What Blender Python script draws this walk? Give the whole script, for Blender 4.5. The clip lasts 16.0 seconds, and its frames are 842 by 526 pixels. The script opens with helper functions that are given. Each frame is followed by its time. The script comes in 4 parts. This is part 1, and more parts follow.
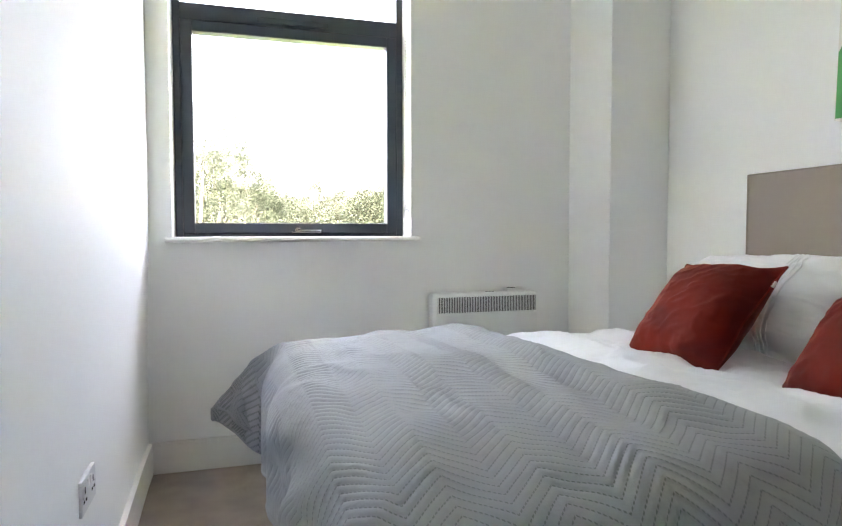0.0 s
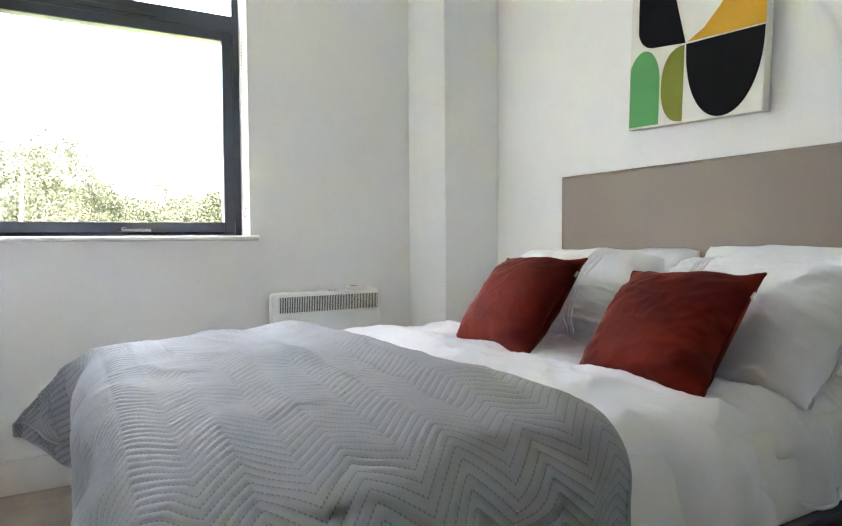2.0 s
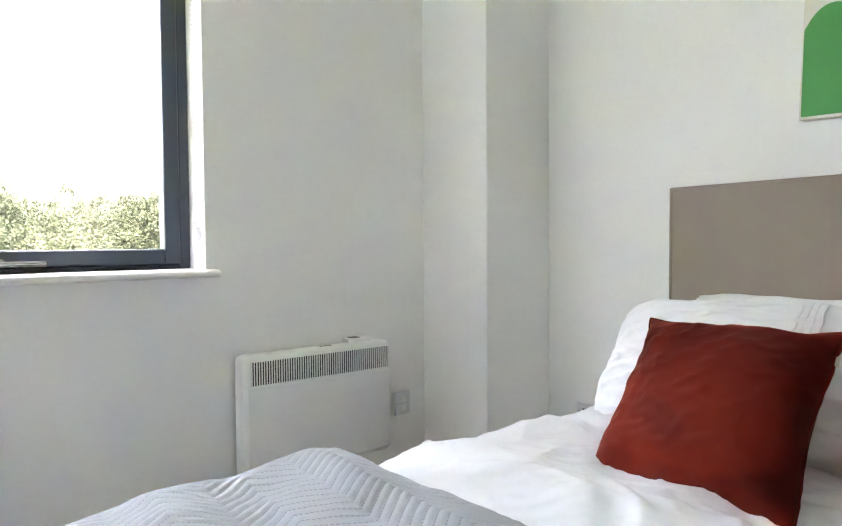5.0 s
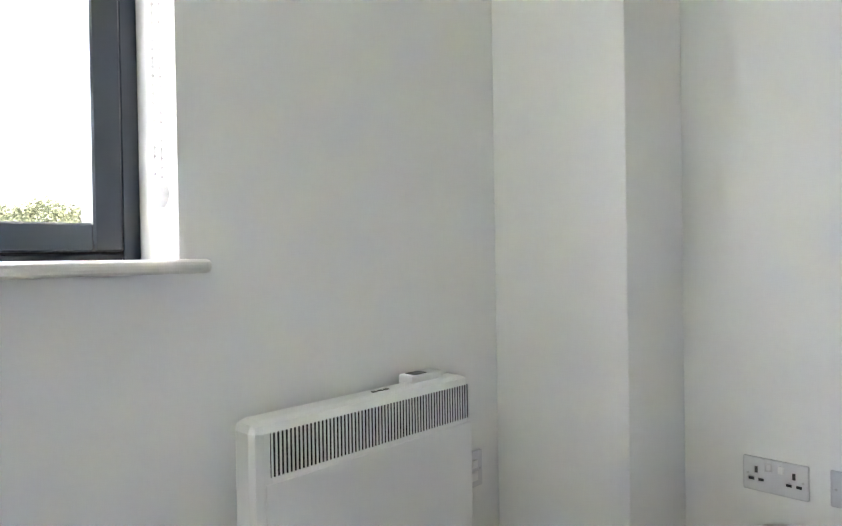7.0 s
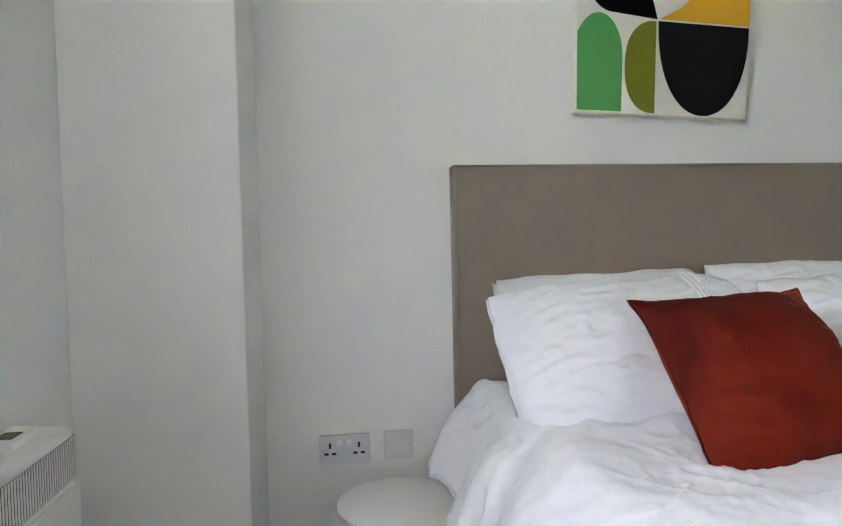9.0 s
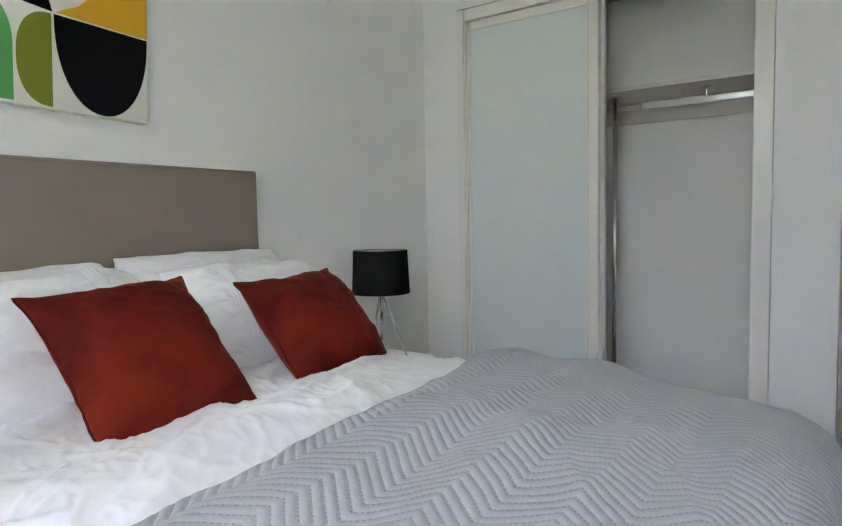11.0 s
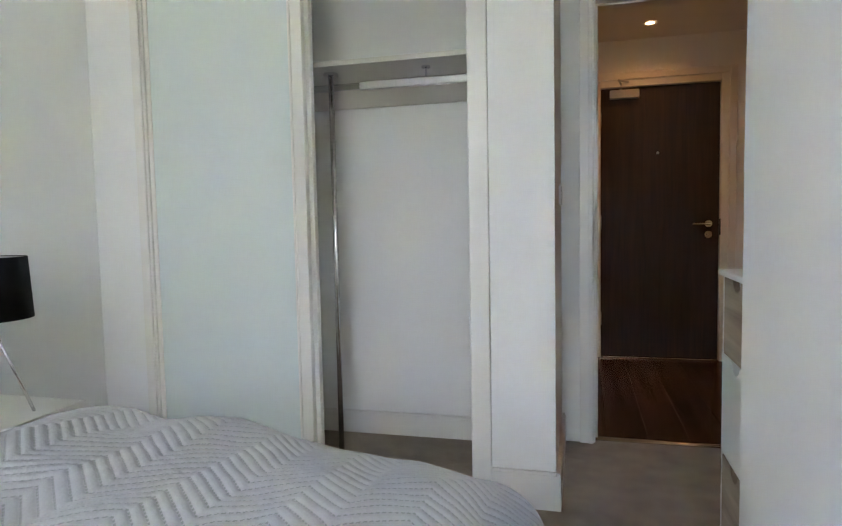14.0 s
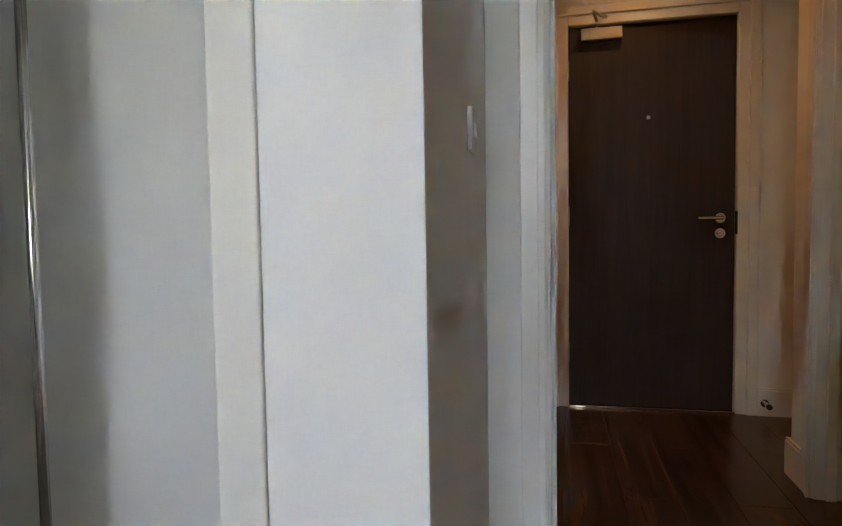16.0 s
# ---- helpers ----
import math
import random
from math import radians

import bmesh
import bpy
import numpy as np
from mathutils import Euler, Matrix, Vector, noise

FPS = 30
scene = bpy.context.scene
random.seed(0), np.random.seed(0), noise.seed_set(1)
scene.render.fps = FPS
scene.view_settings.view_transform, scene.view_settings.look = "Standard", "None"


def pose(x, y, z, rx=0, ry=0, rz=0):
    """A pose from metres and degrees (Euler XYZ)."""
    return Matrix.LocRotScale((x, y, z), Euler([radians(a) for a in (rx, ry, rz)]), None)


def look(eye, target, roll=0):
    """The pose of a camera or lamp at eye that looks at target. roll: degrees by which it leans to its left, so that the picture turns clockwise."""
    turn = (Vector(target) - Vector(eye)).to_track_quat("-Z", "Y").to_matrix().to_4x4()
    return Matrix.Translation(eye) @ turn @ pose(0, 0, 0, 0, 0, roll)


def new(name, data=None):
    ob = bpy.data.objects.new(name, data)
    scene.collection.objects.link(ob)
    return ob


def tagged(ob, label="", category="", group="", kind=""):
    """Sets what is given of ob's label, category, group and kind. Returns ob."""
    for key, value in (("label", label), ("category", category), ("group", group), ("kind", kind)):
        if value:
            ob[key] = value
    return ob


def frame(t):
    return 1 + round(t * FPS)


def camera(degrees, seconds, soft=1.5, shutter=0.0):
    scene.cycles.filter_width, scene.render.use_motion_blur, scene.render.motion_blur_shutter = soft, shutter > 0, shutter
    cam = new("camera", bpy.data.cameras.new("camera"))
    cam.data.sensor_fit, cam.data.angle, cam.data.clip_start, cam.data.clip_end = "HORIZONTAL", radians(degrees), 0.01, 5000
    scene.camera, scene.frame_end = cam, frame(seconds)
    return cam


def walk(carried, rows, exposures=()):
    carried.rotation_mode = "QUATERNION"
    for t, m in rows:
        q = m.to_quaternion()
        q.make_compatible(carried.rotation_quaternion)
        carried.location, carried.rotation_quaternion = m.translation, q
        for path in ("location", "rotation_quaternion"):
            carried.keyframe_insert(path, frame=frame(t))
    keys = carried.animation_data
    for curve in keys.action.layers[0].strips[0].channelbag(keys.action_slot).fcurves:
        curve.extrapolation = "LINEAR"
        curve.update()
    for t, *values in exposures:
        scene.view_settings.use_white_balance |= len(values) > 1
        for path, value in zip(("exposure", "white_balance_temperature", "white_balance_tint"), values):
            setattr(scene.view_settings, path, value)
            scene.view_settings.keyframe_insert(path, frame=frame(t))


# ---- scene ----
cam = camera(68.7, 16.0, soft=1.2)
PATH = [
    (0, (-2.096, -3.022, 1.095), (-1.521, -1.109, 1.003), -0.1),
    (0.5, (-2.066, -2.97, 1.088), (-1.492, -1.056, 1.004), -0.0),
    (1, (-2.046, -2.991, 1.066), (-1.404, -1.098, 0.986), -0.2),
    (1.5, (-2.034, -3.046, 1.066), (-1.237, -1.213, 0.988), -0.3),
    (2, (-2.021, -3.086, 1.07), (-1.031, -1.35, 0.988), -0.4),
    (2.5, (-2.008, -3.099, 1.065), (-0.84, -1.477, 0.987), -0.3),
    (3, (-2.016, -3.067, 1.066), (-0.74, -1.529, 0.986), -0.4),
    (3.5, (-1.981, -2.926, 1.096), (-0.685, -1.404, 1.015), -0.5),
    (4, (-1.886, -2.643, 1.136), (-0.596, -1.118, 1.05), -0.6),
    (4.5, (-1.852, -2.347, 1.166), (-0.595, -0.793, 1.086), -0.5),
    (5, (-1.884, -2.06, 1.174), (-0.69, -0.457, 1.105), -0.4),
    (5.2, (-1.919, -1.92, 1.16), (-0.719, -0.321, 1.113), -0.3),
    (7.3, (-1.668, -0.891, 1.085), (-0.118, 0.372, 1.07), -1.4),
    (7.5, (-1.644, -0.777, 1.088), (0.012, 0.344, 1.068), -1.4),
    (8, (-1.634, -0.66, 1.097), (0.18, 0.18, 1.07), -1.0),
    (8.5, (-1.696, -0.607, 1.144), (0.282, -0.328, 1.046), -1.8),
    (9, (-1.813, -0.606, 1.13), (0.168, -0.875, 1.052), -1.3),
    (9.5, (-1.903, -0.633, 1.123), (-0.022, -1.307, 1.035), -1.3),
    (10, (-1.975, -0.659, 1.139), (-0.28, -1.716, 1.044), -1.4),
    (10.2, (-1.992, -0.653, 1.154), (-0.407, -1.869, 1.045), -1.3),
    (12.3, (-2.014, -0.671, 1.106), (-1.342, -2.55, 0.965), -1.36),
    (12.5, (-2.004, -0.706, 1.111), (-1.372, -2.599, 0.971), -1.33),
    (13, (-2.017, -0.785, 1.102), (-1.459, -2.7, 0.963), -1.28),
    (13.5, (-2.049, -1.026, 1.083), (-1.536, -2.954, 0.945), -1.2),
    (14, (-2.075, -1.318, 1.091), (-1.573, -3.249, 0.953), -1.14),
    (14.5, (-2.082, -1.706, 1.051), (-1.6, -3.643, 0.922), -1.1),
    (15, (-2.103, -2.044, 1.019), (-1.642, -3.987, 0.898), -1.09),
    (15.5, (-2.132, -2.444, 1.008), (-1.685, -4.39, 0.891), -1.07),
    (16, (-2.154, -2.804, 0.991), (-1.727, -4.755, 0.881), -0.89),
]
EXPOSURES = [(0.0, 6.98, 7400, 16), (1.5, 7.10, 7430, 16), (4.0, 7.08, 7450, 15), (5.2, 7.08, 7450, 15), (7.4, 6.84, 7450, 15), (8.5, 6.58, 7380, 16), (10.2, 6.58, 7350, 16), (12.5, 6.9, 7430, 16), (14.5, 7.16, 7430, 16), (16.0, 7.2, 7450, 16)]
walk(cam, [(t, look(eye, target, roll)) for t, eye, target, roll in PATH], EXPOSURES)

# ---- world and light ----
scene.cycles.max_bounces, scene.cycles.diffuse_bounces = 16, 12
world = bpy.data.worlds.new("sky")
scene.world = world
world.use_nodes = True
wn = world.node_tree.nodes
sky = wn.new("ShaderNodeTexSky")
sky.sky_type = "NISHITA"
sky.sun_disc = False
sky.sun_elevation = radians(74)
sky.sun_rotation = radians(200)
sky.air_density, sky.dust_density, sky.ozone_density = 1.0, 9.0, 0.3
wn["Background"].inputs["Strength"].default_value = 0.10
world.node_tree.links.new(sky.outputs[0], wn["Background"].inputs["Color"])

sun = new("sun", bpy.data.lights.new("sun", "SUN"))
sun.data.energy, sun.data.angle, sun.data.color = 0.05, radians(12), (1.0, 0.96, 0.9)
sun.matrix_world = look((8, -22, 82), (0, 0, 0))

# recessed warm lamps of the hall; the nearer one is an unseen addition
hall_spot = new("hall_downlight_beam", bpy.data.lights.new("hall_downlight_beam", "SPOT"))
hall_spot.data.energy, hall_spot.data.color = 0.050, (1.0, 0.44, 0.13)
hall_spot.data.spot_size, hall_spot.data.spot_blend, hall_spot.data.shadow_soft_size = radians(158), 1.0, 0.03
hall_spot.matrix_world = look((-2.535, -5.845, 2.385), (-2.535, -5.765, 0.0))
# unseen second beam, added to warm the pier and door jambs
hall_spot_unseen = new("hall_unseen_fill_beam", hall_spot.data)
hall_spot_unseen.matrix_world = look((-2.535, -4.97, 2.385), (-2.535, -4.95, 0.0))

# ---- materials ----
def mat(name, color, rough=0.5, metal=0.0, vary=0.06, scale=6.0, grain=0.0, gscale=180.0, bump=0.0, bscale=120.0, spec=0.5, sheen=0.0, coat=0.0):
    """Painted, woven or metal surface: large mottling, fine grain and relief."""
    m = bpy.data.materials.new(name)
    m.use_nodes = True
    n, l = m.node_tree.nodes, m.node_tree.links
    b = n["Principled BSDF"]
    b.inputs["Roughness"].default_value, b.inputs["Metallic"].default_value = rough, metal
    b.inputs["Specular IOR Level"].default_value = spec
    b.inputs["Sheen Weight"].default_value = sheen
    b.inputs["Coat Weight"].default_value = coat
    tc = n.new("ShaderNodeTexCoord")
    big = n.new("ShaderNodeTexNoise")
    big.inputs["Scale"].default_value, big.inputs["Detail"].default_value = scale, 5.0
    fine = n.new("ShaderNodeTexNoise")
    fine.inputs["Scale"].default_value, fine.inputs["Detail"].default_value = gscale, 3.0
    l.new(tc.outputs["Object"], big.inputs["Vector"])
    l.new(tc.outputs["Object"], fine.inputs["Vector"])
    mixv = n.new("ShaderNodeMath")
    mixv.operation = "MULTIPLY_ADD"
    l.new(big.outputs["Fac"], mixv.inputs[0])
    mixv.inputs[1].default_value = 2 * vary
    mixv.inputs[2].default_value = 1 - vary
    mulf = n.new("ShaderNodeMath")
    mulf.operation = "MULTIPLY_ADD"
    l.new(fine.outputs["Fac"], mulf.inputs[0])
    mulf.inputs[1].default_value = 2 * grain
    mulf.inputs[2].default_value = -grain
    add = n.new("ShaderNodeMath")
    l.new(mixv.outputs[0], add.inputs[0])
    l.new(mulf.outputs[0], add.inputs[1])
    hsv = n.new("ShaderNodeHueSaturation")
    hsv.inputs["Color"].default_value = (*color, 1)
    l.new(add.outputs[0], hsv.inputs["Value"])
    l.new(hsv.outputs[0], b.inputs["Base Color"])
    rr = n.new("ShaderNodeMath")
    rr.operation = "MULTIPLY_ADD"
    l.new(big.outputs["Fac"], rr.inputs[0])
    rr.inputs[1].default_value, rr.inputs[2].default_value = 0.12, max(0.0, rough - 0.06)
    l.new(rr.outputs[0], b.inputs["Roughness"])
    if bump:
        bt = n.new("ShaderNodeTexNoise")
        bt.inputs["Scale"].default_value, bt.inputs["Detail"].default_value = bscale, 4.0
        l.new(tc.outputs["Object"], bt.inputs["Vector"])
        bp = n.new("ShaderNodeBump")
        bp.inputs["Strength"].default_value, bp.inputs["Distance"].default_value = 1.0, bump
        l.new(bt.outputs["Fac"], bp.inputs["Height"])
        l.new(bp.outputs[0], b.inputs["Normal"])
    return m


def wood(name, dark, light, axis="z", scale=1.0, rough=0.4, piece=0.0, bump=0.0004):
    """Wood with long grain along one axis."""
    m = bpy.data.materials.new(name)
    m.use_nodes = True
    n, l = m.node_tree.nodes, m.node_tree.links
    b = n["Principled BSDF"]
    tc = n.new("ShaderNodeTexCoord")
    mp = n.new("ShaderNodeMapping")
    s = {"x": (1.2, 22, 22), "y": (22, 1.2, 22), "z": (22, 22, 1.2)}[axis]
    mp.inputs["Scale"].default_value = [v * scale for v in s]
    l.new(tc.outputs["Object"], mp.inputs["Vector"])
    oi = n.new("ShaderNodeObjectInfo")
    shift = n.new("ShaderNodeVectorMath")
    shift.operation = "SCALE"
    shift.inputs[0].default_value = (31.0, 17.0, 43.0)
    l.new(oi.outputs["Random"], shift.inputs["Scale"])
    va = n.new("ShaderNodeVectorMath")
    l.new(mp.outputs[0], va.inputs[0])
    l.new(shift.outputs[0], va.inputs[1])
    nz = n.new("ShaderNodeTexNoise")
    nz.inputs["Scale"].default_value, nz.inputs["Detail"].default_value, nz.inputs["Distortion"].default_value = 1.0, 8.0, 0.6
    l.new(va.outputs[0], nz.inputs["Vector"])
    rp = n.new("ShaderNodeValToRGB")
    rp.color_ramp.elements[0].color, rp.color_ramp.elements[0].position = (*dark, 1), 0.30
    rp.color_ramp.elements[1].color, rp.color_ramp.elements[1].position = (*light, 1), 0.72
    l.new(nz.outputs["Fac"], rp.inputs["Fac"])
    hs = n.new("ShaderNodeHueSaturation")
    l.new(rp.outputs[0], hs.inputs["Color"])
    pv = n.new("ShaderNodeMath")
    pv.operation = "MULTIPLY_ADD"
    l.new(oi.outputs["Random"], pv.inputs[0])
    pv.inputs[1].default_value, pv.inputs[2].default_value = piece, 1 - piece / 2
    l.new(pv.outputs[0], hs.inputs["Value"])
    l.new(hs.outputs[0], b.inputs["Base Color"])
    b.inputs["Roughness"].default_value = rough
    bp = n.new("ShaderNodeBump")
    bp.inputs["Distance"].default_value = bump
    l.new(nz.outputs["Fac"], bp.inputs["Height"])
    l.new(bp.outputs[0], b.inputs["Normal"])
    return m


PITCH, WAVE, RISE = 0.023, 0.15, 0.070


def quilt_material(name, color, pitch=PITCH, wave=WAVE, rise=RISE):
    """Quilted fabric with a stitched zigzag; the map is in metres across the cloth."""
    m = mat(name, color, rough=0.75, vary=0.05, scale=9, grain=0.04, gscale=420, sheen=0.1)
    n, l = m.node_tree.nodes, m.node_tree.links
    uv = n.new("ShaderNodeUVMap")
    sep = n.new("ShaderNodeSeparateXYZ")
    l.new(uv.outputs[0], sep.inputs[0])
    def math_node(op, a, b=None):
        k = n.new("ShaderNodeMath")
        k.operation = op
        for i, v in enumerate((a, b)):
            if v is None:
                continue
            if isinstance(v, (int, float)):
                k.inputs[i].default_value = v
            else:
                l.new(v, k.inputs[i])
        return k.outputs[0]
    zig = math_node("PINGPONG", sep.outputs[0], wave / 2)
    zig = math_node("MULTIPLY", zig, rise / (wave / 2))
    run = math_node("ADD", sep.outputs[1], zig)
    tri = math_node("PINGPONG", run, pitch / 2)
    tri = math_node("DIVIDE", tri, pitch / 2)
    wob = n.new("ShaderNodeTexNoise")
    wob.inputs["Scale"].default_value, wob.inputs["Detail"].default_value = 55, 5
    l.new(uv.outputs[0], wob.inputs["Vector"])
    hgt = wob.outputs["Fac"]
    bp = n.new("ShaderNodeBump")
    bp.inputs["Strength"].default_value, bp.inputs["Distance"].default_value = 1.0, 0.0022
    l.new(hgt, bp.inputs["Height"])
    b = n["Principled BSDF"]
    l.new(bp.outputs[0], b.inputs["Normal"])
    # dashed dark thread in the seams
    line = math_node("LESS_THAN", tri, 0.16)
    dash = math_node("GREATER_THAN", math_node("PINGPONG", sep.outputs[0], 0.0030), 0.0011)
    thread = math_node("MULTIPLY", math_node("MULTIPLY", line, dash), 0.48)
    old = b.inputs["Base Color"].links[0].from_socket
    mx = n.new("ShaderNodeMix")
    mx.data_type = "RGBA"
    l.new(thread, mx.inputs["Factor"])
    l.new(old, mx.inputs["A"])
    mx.inputs["B"].default_value = (0.10, 0.105, 0.115, 1)
    l.new(mx.outputs["Result"], b.inputs["Base Color"])
    return m


def velvet_material(name, dark, light):
    """Velvet whose brushed nap lies in light and dark patches."""
    m = mat(name, light, rough=0.7, vary=0.1, scale=6, grain=0.1, gscale=320, bump=0.0016, bscale=22, sheen=0.35, spec=0.12)
    n, l = m.node_tree.nodes, m.node_tree.links
    b = n["Principled BSDF"]
    b.inputs["Sheen Tint"].default_value = (0.9, 0.20, 0.09, 1)
    b.inputs["Sheen Roughness"].default_value = 0.3
    tc, oi, sh, nz, rp, mx = (n.new(k) for k in ("ShaderNodeTexCoord", "ShaderNodeObjectInfo", "ShaderNodeVectorMath", "ShaderNodeTexNoise", "ShaderNodeValToRGB", "ShaderNodeMix"))
    sh.operation = "ADD"
    l.new(tc.outputs["Object"], sh.inputs[0])
    l.new(oi.outputs["Random"], sh.inputs[1])
    nz.inputs["Scale"].default_value, nz.inputs["Detail"].default_value, nz.inputs["Distortion"].default_value = 3.4, 3.0, 0.9
    l.new(sh.outputs[0], nz.inputs["Vector"])
    l.new(nz.outputs["Fac"], rp.inputs["Fac"])
    rp.color_ramp.elements[0].position, rp.color_ramp.elements[1].position = 0.38, 0.62
    mx.data_type = "RGBA"
    l.new(rp.outputs[0], mx.inputs["Factor"])
    mx.inputs["A"].default_value = (*dark, 1)
    l.new(b.inputs["Base Color"].links[0].from_socket, mx.inputs["B"])
    l.new(mx.outputs["Result"], b.inputs["Base Color"])
    return m


def canvas_material(name, color):
    return mat(name, color, rough=0.7, vary=0.03, grain=0.05, gscale=500, bump=0.0002, bscale=900)


M_WALL = mat("white_wall_paint", (0.84, 0.845, 0.835), rough=0.62, vary=0.018, scale=1.6, grain=0.01, gscale=90, bump=0.0006, bscale=45)
M_CEIL = mat("white_ceiling_paint", (0.80, 0.80, 0.79), rough=0.7, vary=0.02, scale=2)
M_TRIM = mat("white_gloss_trim", (0.78, 0.77, 0.74), rough=0.32, vary=0.02, scale=5, bump=0.0003, bscale=30)
M_CARPET = mat("taupe_carpet", (0.36, 0.295, 0.245), rough=0.95, vary=0.40, scale=8, grain=0.35, gscale=420, bump=0.012, bscale=260, sheen=0.2, spec=0.1)
M_ALU = mat("anthracite_powder_coat", (0.036, 0.047, 0.062), rough=0.38, vary=0.05, scale=12)
M_RUBBER = mat("black_gasket", (0.012, 0.012, 0.013), rough=0.6)
M_CHROME = mat("chrome", (0.75, 0.75, 0.76), rough=0.14, metal=1.0, vary=0.02)
M_STEEL = mat("brushed_steel", (0.55, 0.55, 0.54), rough=0.3, metal=1.0, vary=0.04, grain=0.05)
M_WHITE_PLASTIC = mat("white_plastic", (0.80, 0.80, 0.79), rough=0.35, vary=0.01)
M_HEATER = mat("white_enamel", (0.80, 0.81, 0.80), rough=0.32, vary=0.015)
# near black for small parts; in slots and holes it paints the shade
M_DARKGAP = mat("near_black_and_gap_shade", (0.02, 0.02, 0.021), rough=0.8)
M_PLATE = mat("greyed_white_plastic", (0.66, 0.665, 0.675), rough=0.4, vary=0.02)
M_LCD = mat("grey_display", (0.12, 0.13, 0.12), rough=0.25)
M_HEADBOARD = mat("taupe_faux_leather", (0.272, 0.222, 0.178), rough=0.5, vary=0.04, scale=7, grain=0.03, gscale=600, bump=0.0004, bscale=700)
M_DIVAN = mat("dark_divan_fabric", (0.055, 0.052, 0.055), rough=0.9, vary=0.1, grain=0.2, gscale=500)
M_MATTRESS = mat("white_ticking", (0.80, 0.80, 0.79), rough=0.85, vary=0.03, bump=0.001, bscale=60)
M_LINEN = mat("white_cotton", (0.80, 0.805, 0.83), rough=0.8, vary=0.02, scale=8, grain=0.02, gscale=500, bump=0.003, bscale=9, sheen=0.15)
M_PILLOW = mat("white_pillow_cotton", (0.80, 0.805, 0.83), rough=0.8, vary=0.02, scale=8, grain=0.02, gscale=500, bump=0.003, bscale=9, sheen=0.15)
M_QUILT = quilt_material("grey_quilted_cotton", (0.355, 0.37, 0.39))
M_VELVET = velvet_material("rust_velvet", (0.085, 0.0066, 0.0030), (0.172, 0.0152, 0.0058))
M_TAG = mat("pale_label_cloth", (0.7, 0.68, 0.62), rough=0.9)
M_CANVAS = canvas_material("cream_canvas", (0.74, 0.72, 0.66))
M_P_BLACK = mat("black_print", (0.006, 0.006, 0.008), rough=0.75, vary=0.03, grain=0.05, gscale=500, spec=0.12)
M_P_GREEN = canvas_material("green_print", (0.07, 0.34, 0.10))
M_P_OLIVE = canvas_material("olive_print", (0.20, 0.22, 0.012))
M_P_YELLOW = canvas_material("ochre_print", (0.72, 0.38, 0.018))
M_SHADE = mat("black_lamp_fabric", (0.006, 0.006, 0.007), rough=0.7, spec=0.2, vary=0.05, grain=0.2, gscale=700, bump=0.0003, bscale=900)
M_SHADE_IN = mat("silver_shade_lining", (0.5, 0.5, 0.5), rough=0.35, metal=0.8)
M_CORD = mat("black_cord", (0.012, 0.012, 0.012), rough=0.5)
M_FROST = mat("pale_green_back_painted_glass", (0.72, 0.80, 0.79), rough=0.16, vary=0.012, scale=1.2, coat=0.6)
M_WARD_FRAME = mat("off_white_wardrobe_frame", (0.80, 0.79, 0.75), rough=0.35, vary=0.02)
M_SHELF = mat("off_white_laminate", (0.72, 0.70, 0.64), rough=0.45, vary=0.02)
M_DOOR = wood("dark_wenge_veneer", (0.013, 0.0048, 0.0028), (0.034, 0.0130, 0.0075), "z", 1.6, 0.6)
M_OAK = wood("grey_oak_laminate", (0.23, 0.17, 0.115), (0.42, 0.34, 0.25), "y", 1.3, 0.5)
M_PLANK = wood("dark_walnut_laminate", (0.022, 0.0095, 0.0062), (0.125, 0.054, 0.034), "y", 1.0, 0.27, piece=0.7)
M_BRASS = mat("threshold_metal", (0.62, 0.52, 0.38), rough=0.17, metal=1.0)
M_LAMP = bpy.data.materials.new("downlight_glow")
M_LAMP.use_nodes = True
M_LAMP.node_tree.nodes["Principled BSDF"].inputs["Emission Color"].default_value = (1.0, 0.62, 0.30, 1)
M_LAMP.node_tree.nodes["Principled BSDF"].inputs["Emission Strength"].default_value = 0.2
M_GLASS = bpy.data.materials.new("window_glass")
M_GLASS.use_nodes = True
gb = M_GLASS.node_tree.nodes["Principled BSDF"]
gb.inputs["Transmission Weight"].default_value, gb.inputs["Roughness"].default_value, gb.inputs["IOR"].default_value = 1.0, 0.0, 1.45
gb.inputs["Base Color"].default_value = (0.97, 0.99, 0.98, 1)
M_LEAF = mat("broad_leaves", (0.022, 0.029, 0.018), rough=0.7, vary=0.22, scale=2.2, grain=0.15, gscale=8, spec=0.1)
M_LEAF2 = mat("pale_birch_leaves", (0.028, 0.035, 0.024), rough=0.7, vary=0.22, scale=2.5, grain=0.15, gscale=9, spec=0.1)
M_HANDLE = mat("dark_polished_metal", (0.30, 0.30, 0.31), rough=0.22, metal=1.0)
M_BARK = mat("bark", (0.12, 0.10, 0.08), rough=0.9, vary=0.3, scale=9, bump=0.01, bscale=30)
M_GRASS = mat("rough_grass", (0.06, 0.085, 0.03), rough=0.9, vary=0.3, scale=0.6, grain=0.3, gscale=12)
M_BRICK = mat("red_brick", (0.34, 0.15, 0.10), rough=0.85, vary=0.15, scale=4, grain=0.2, gscale=30)
M_ROOF = mat("slate", (0.09, 0.09, 0.10), rough=0.7, vary=0.15)

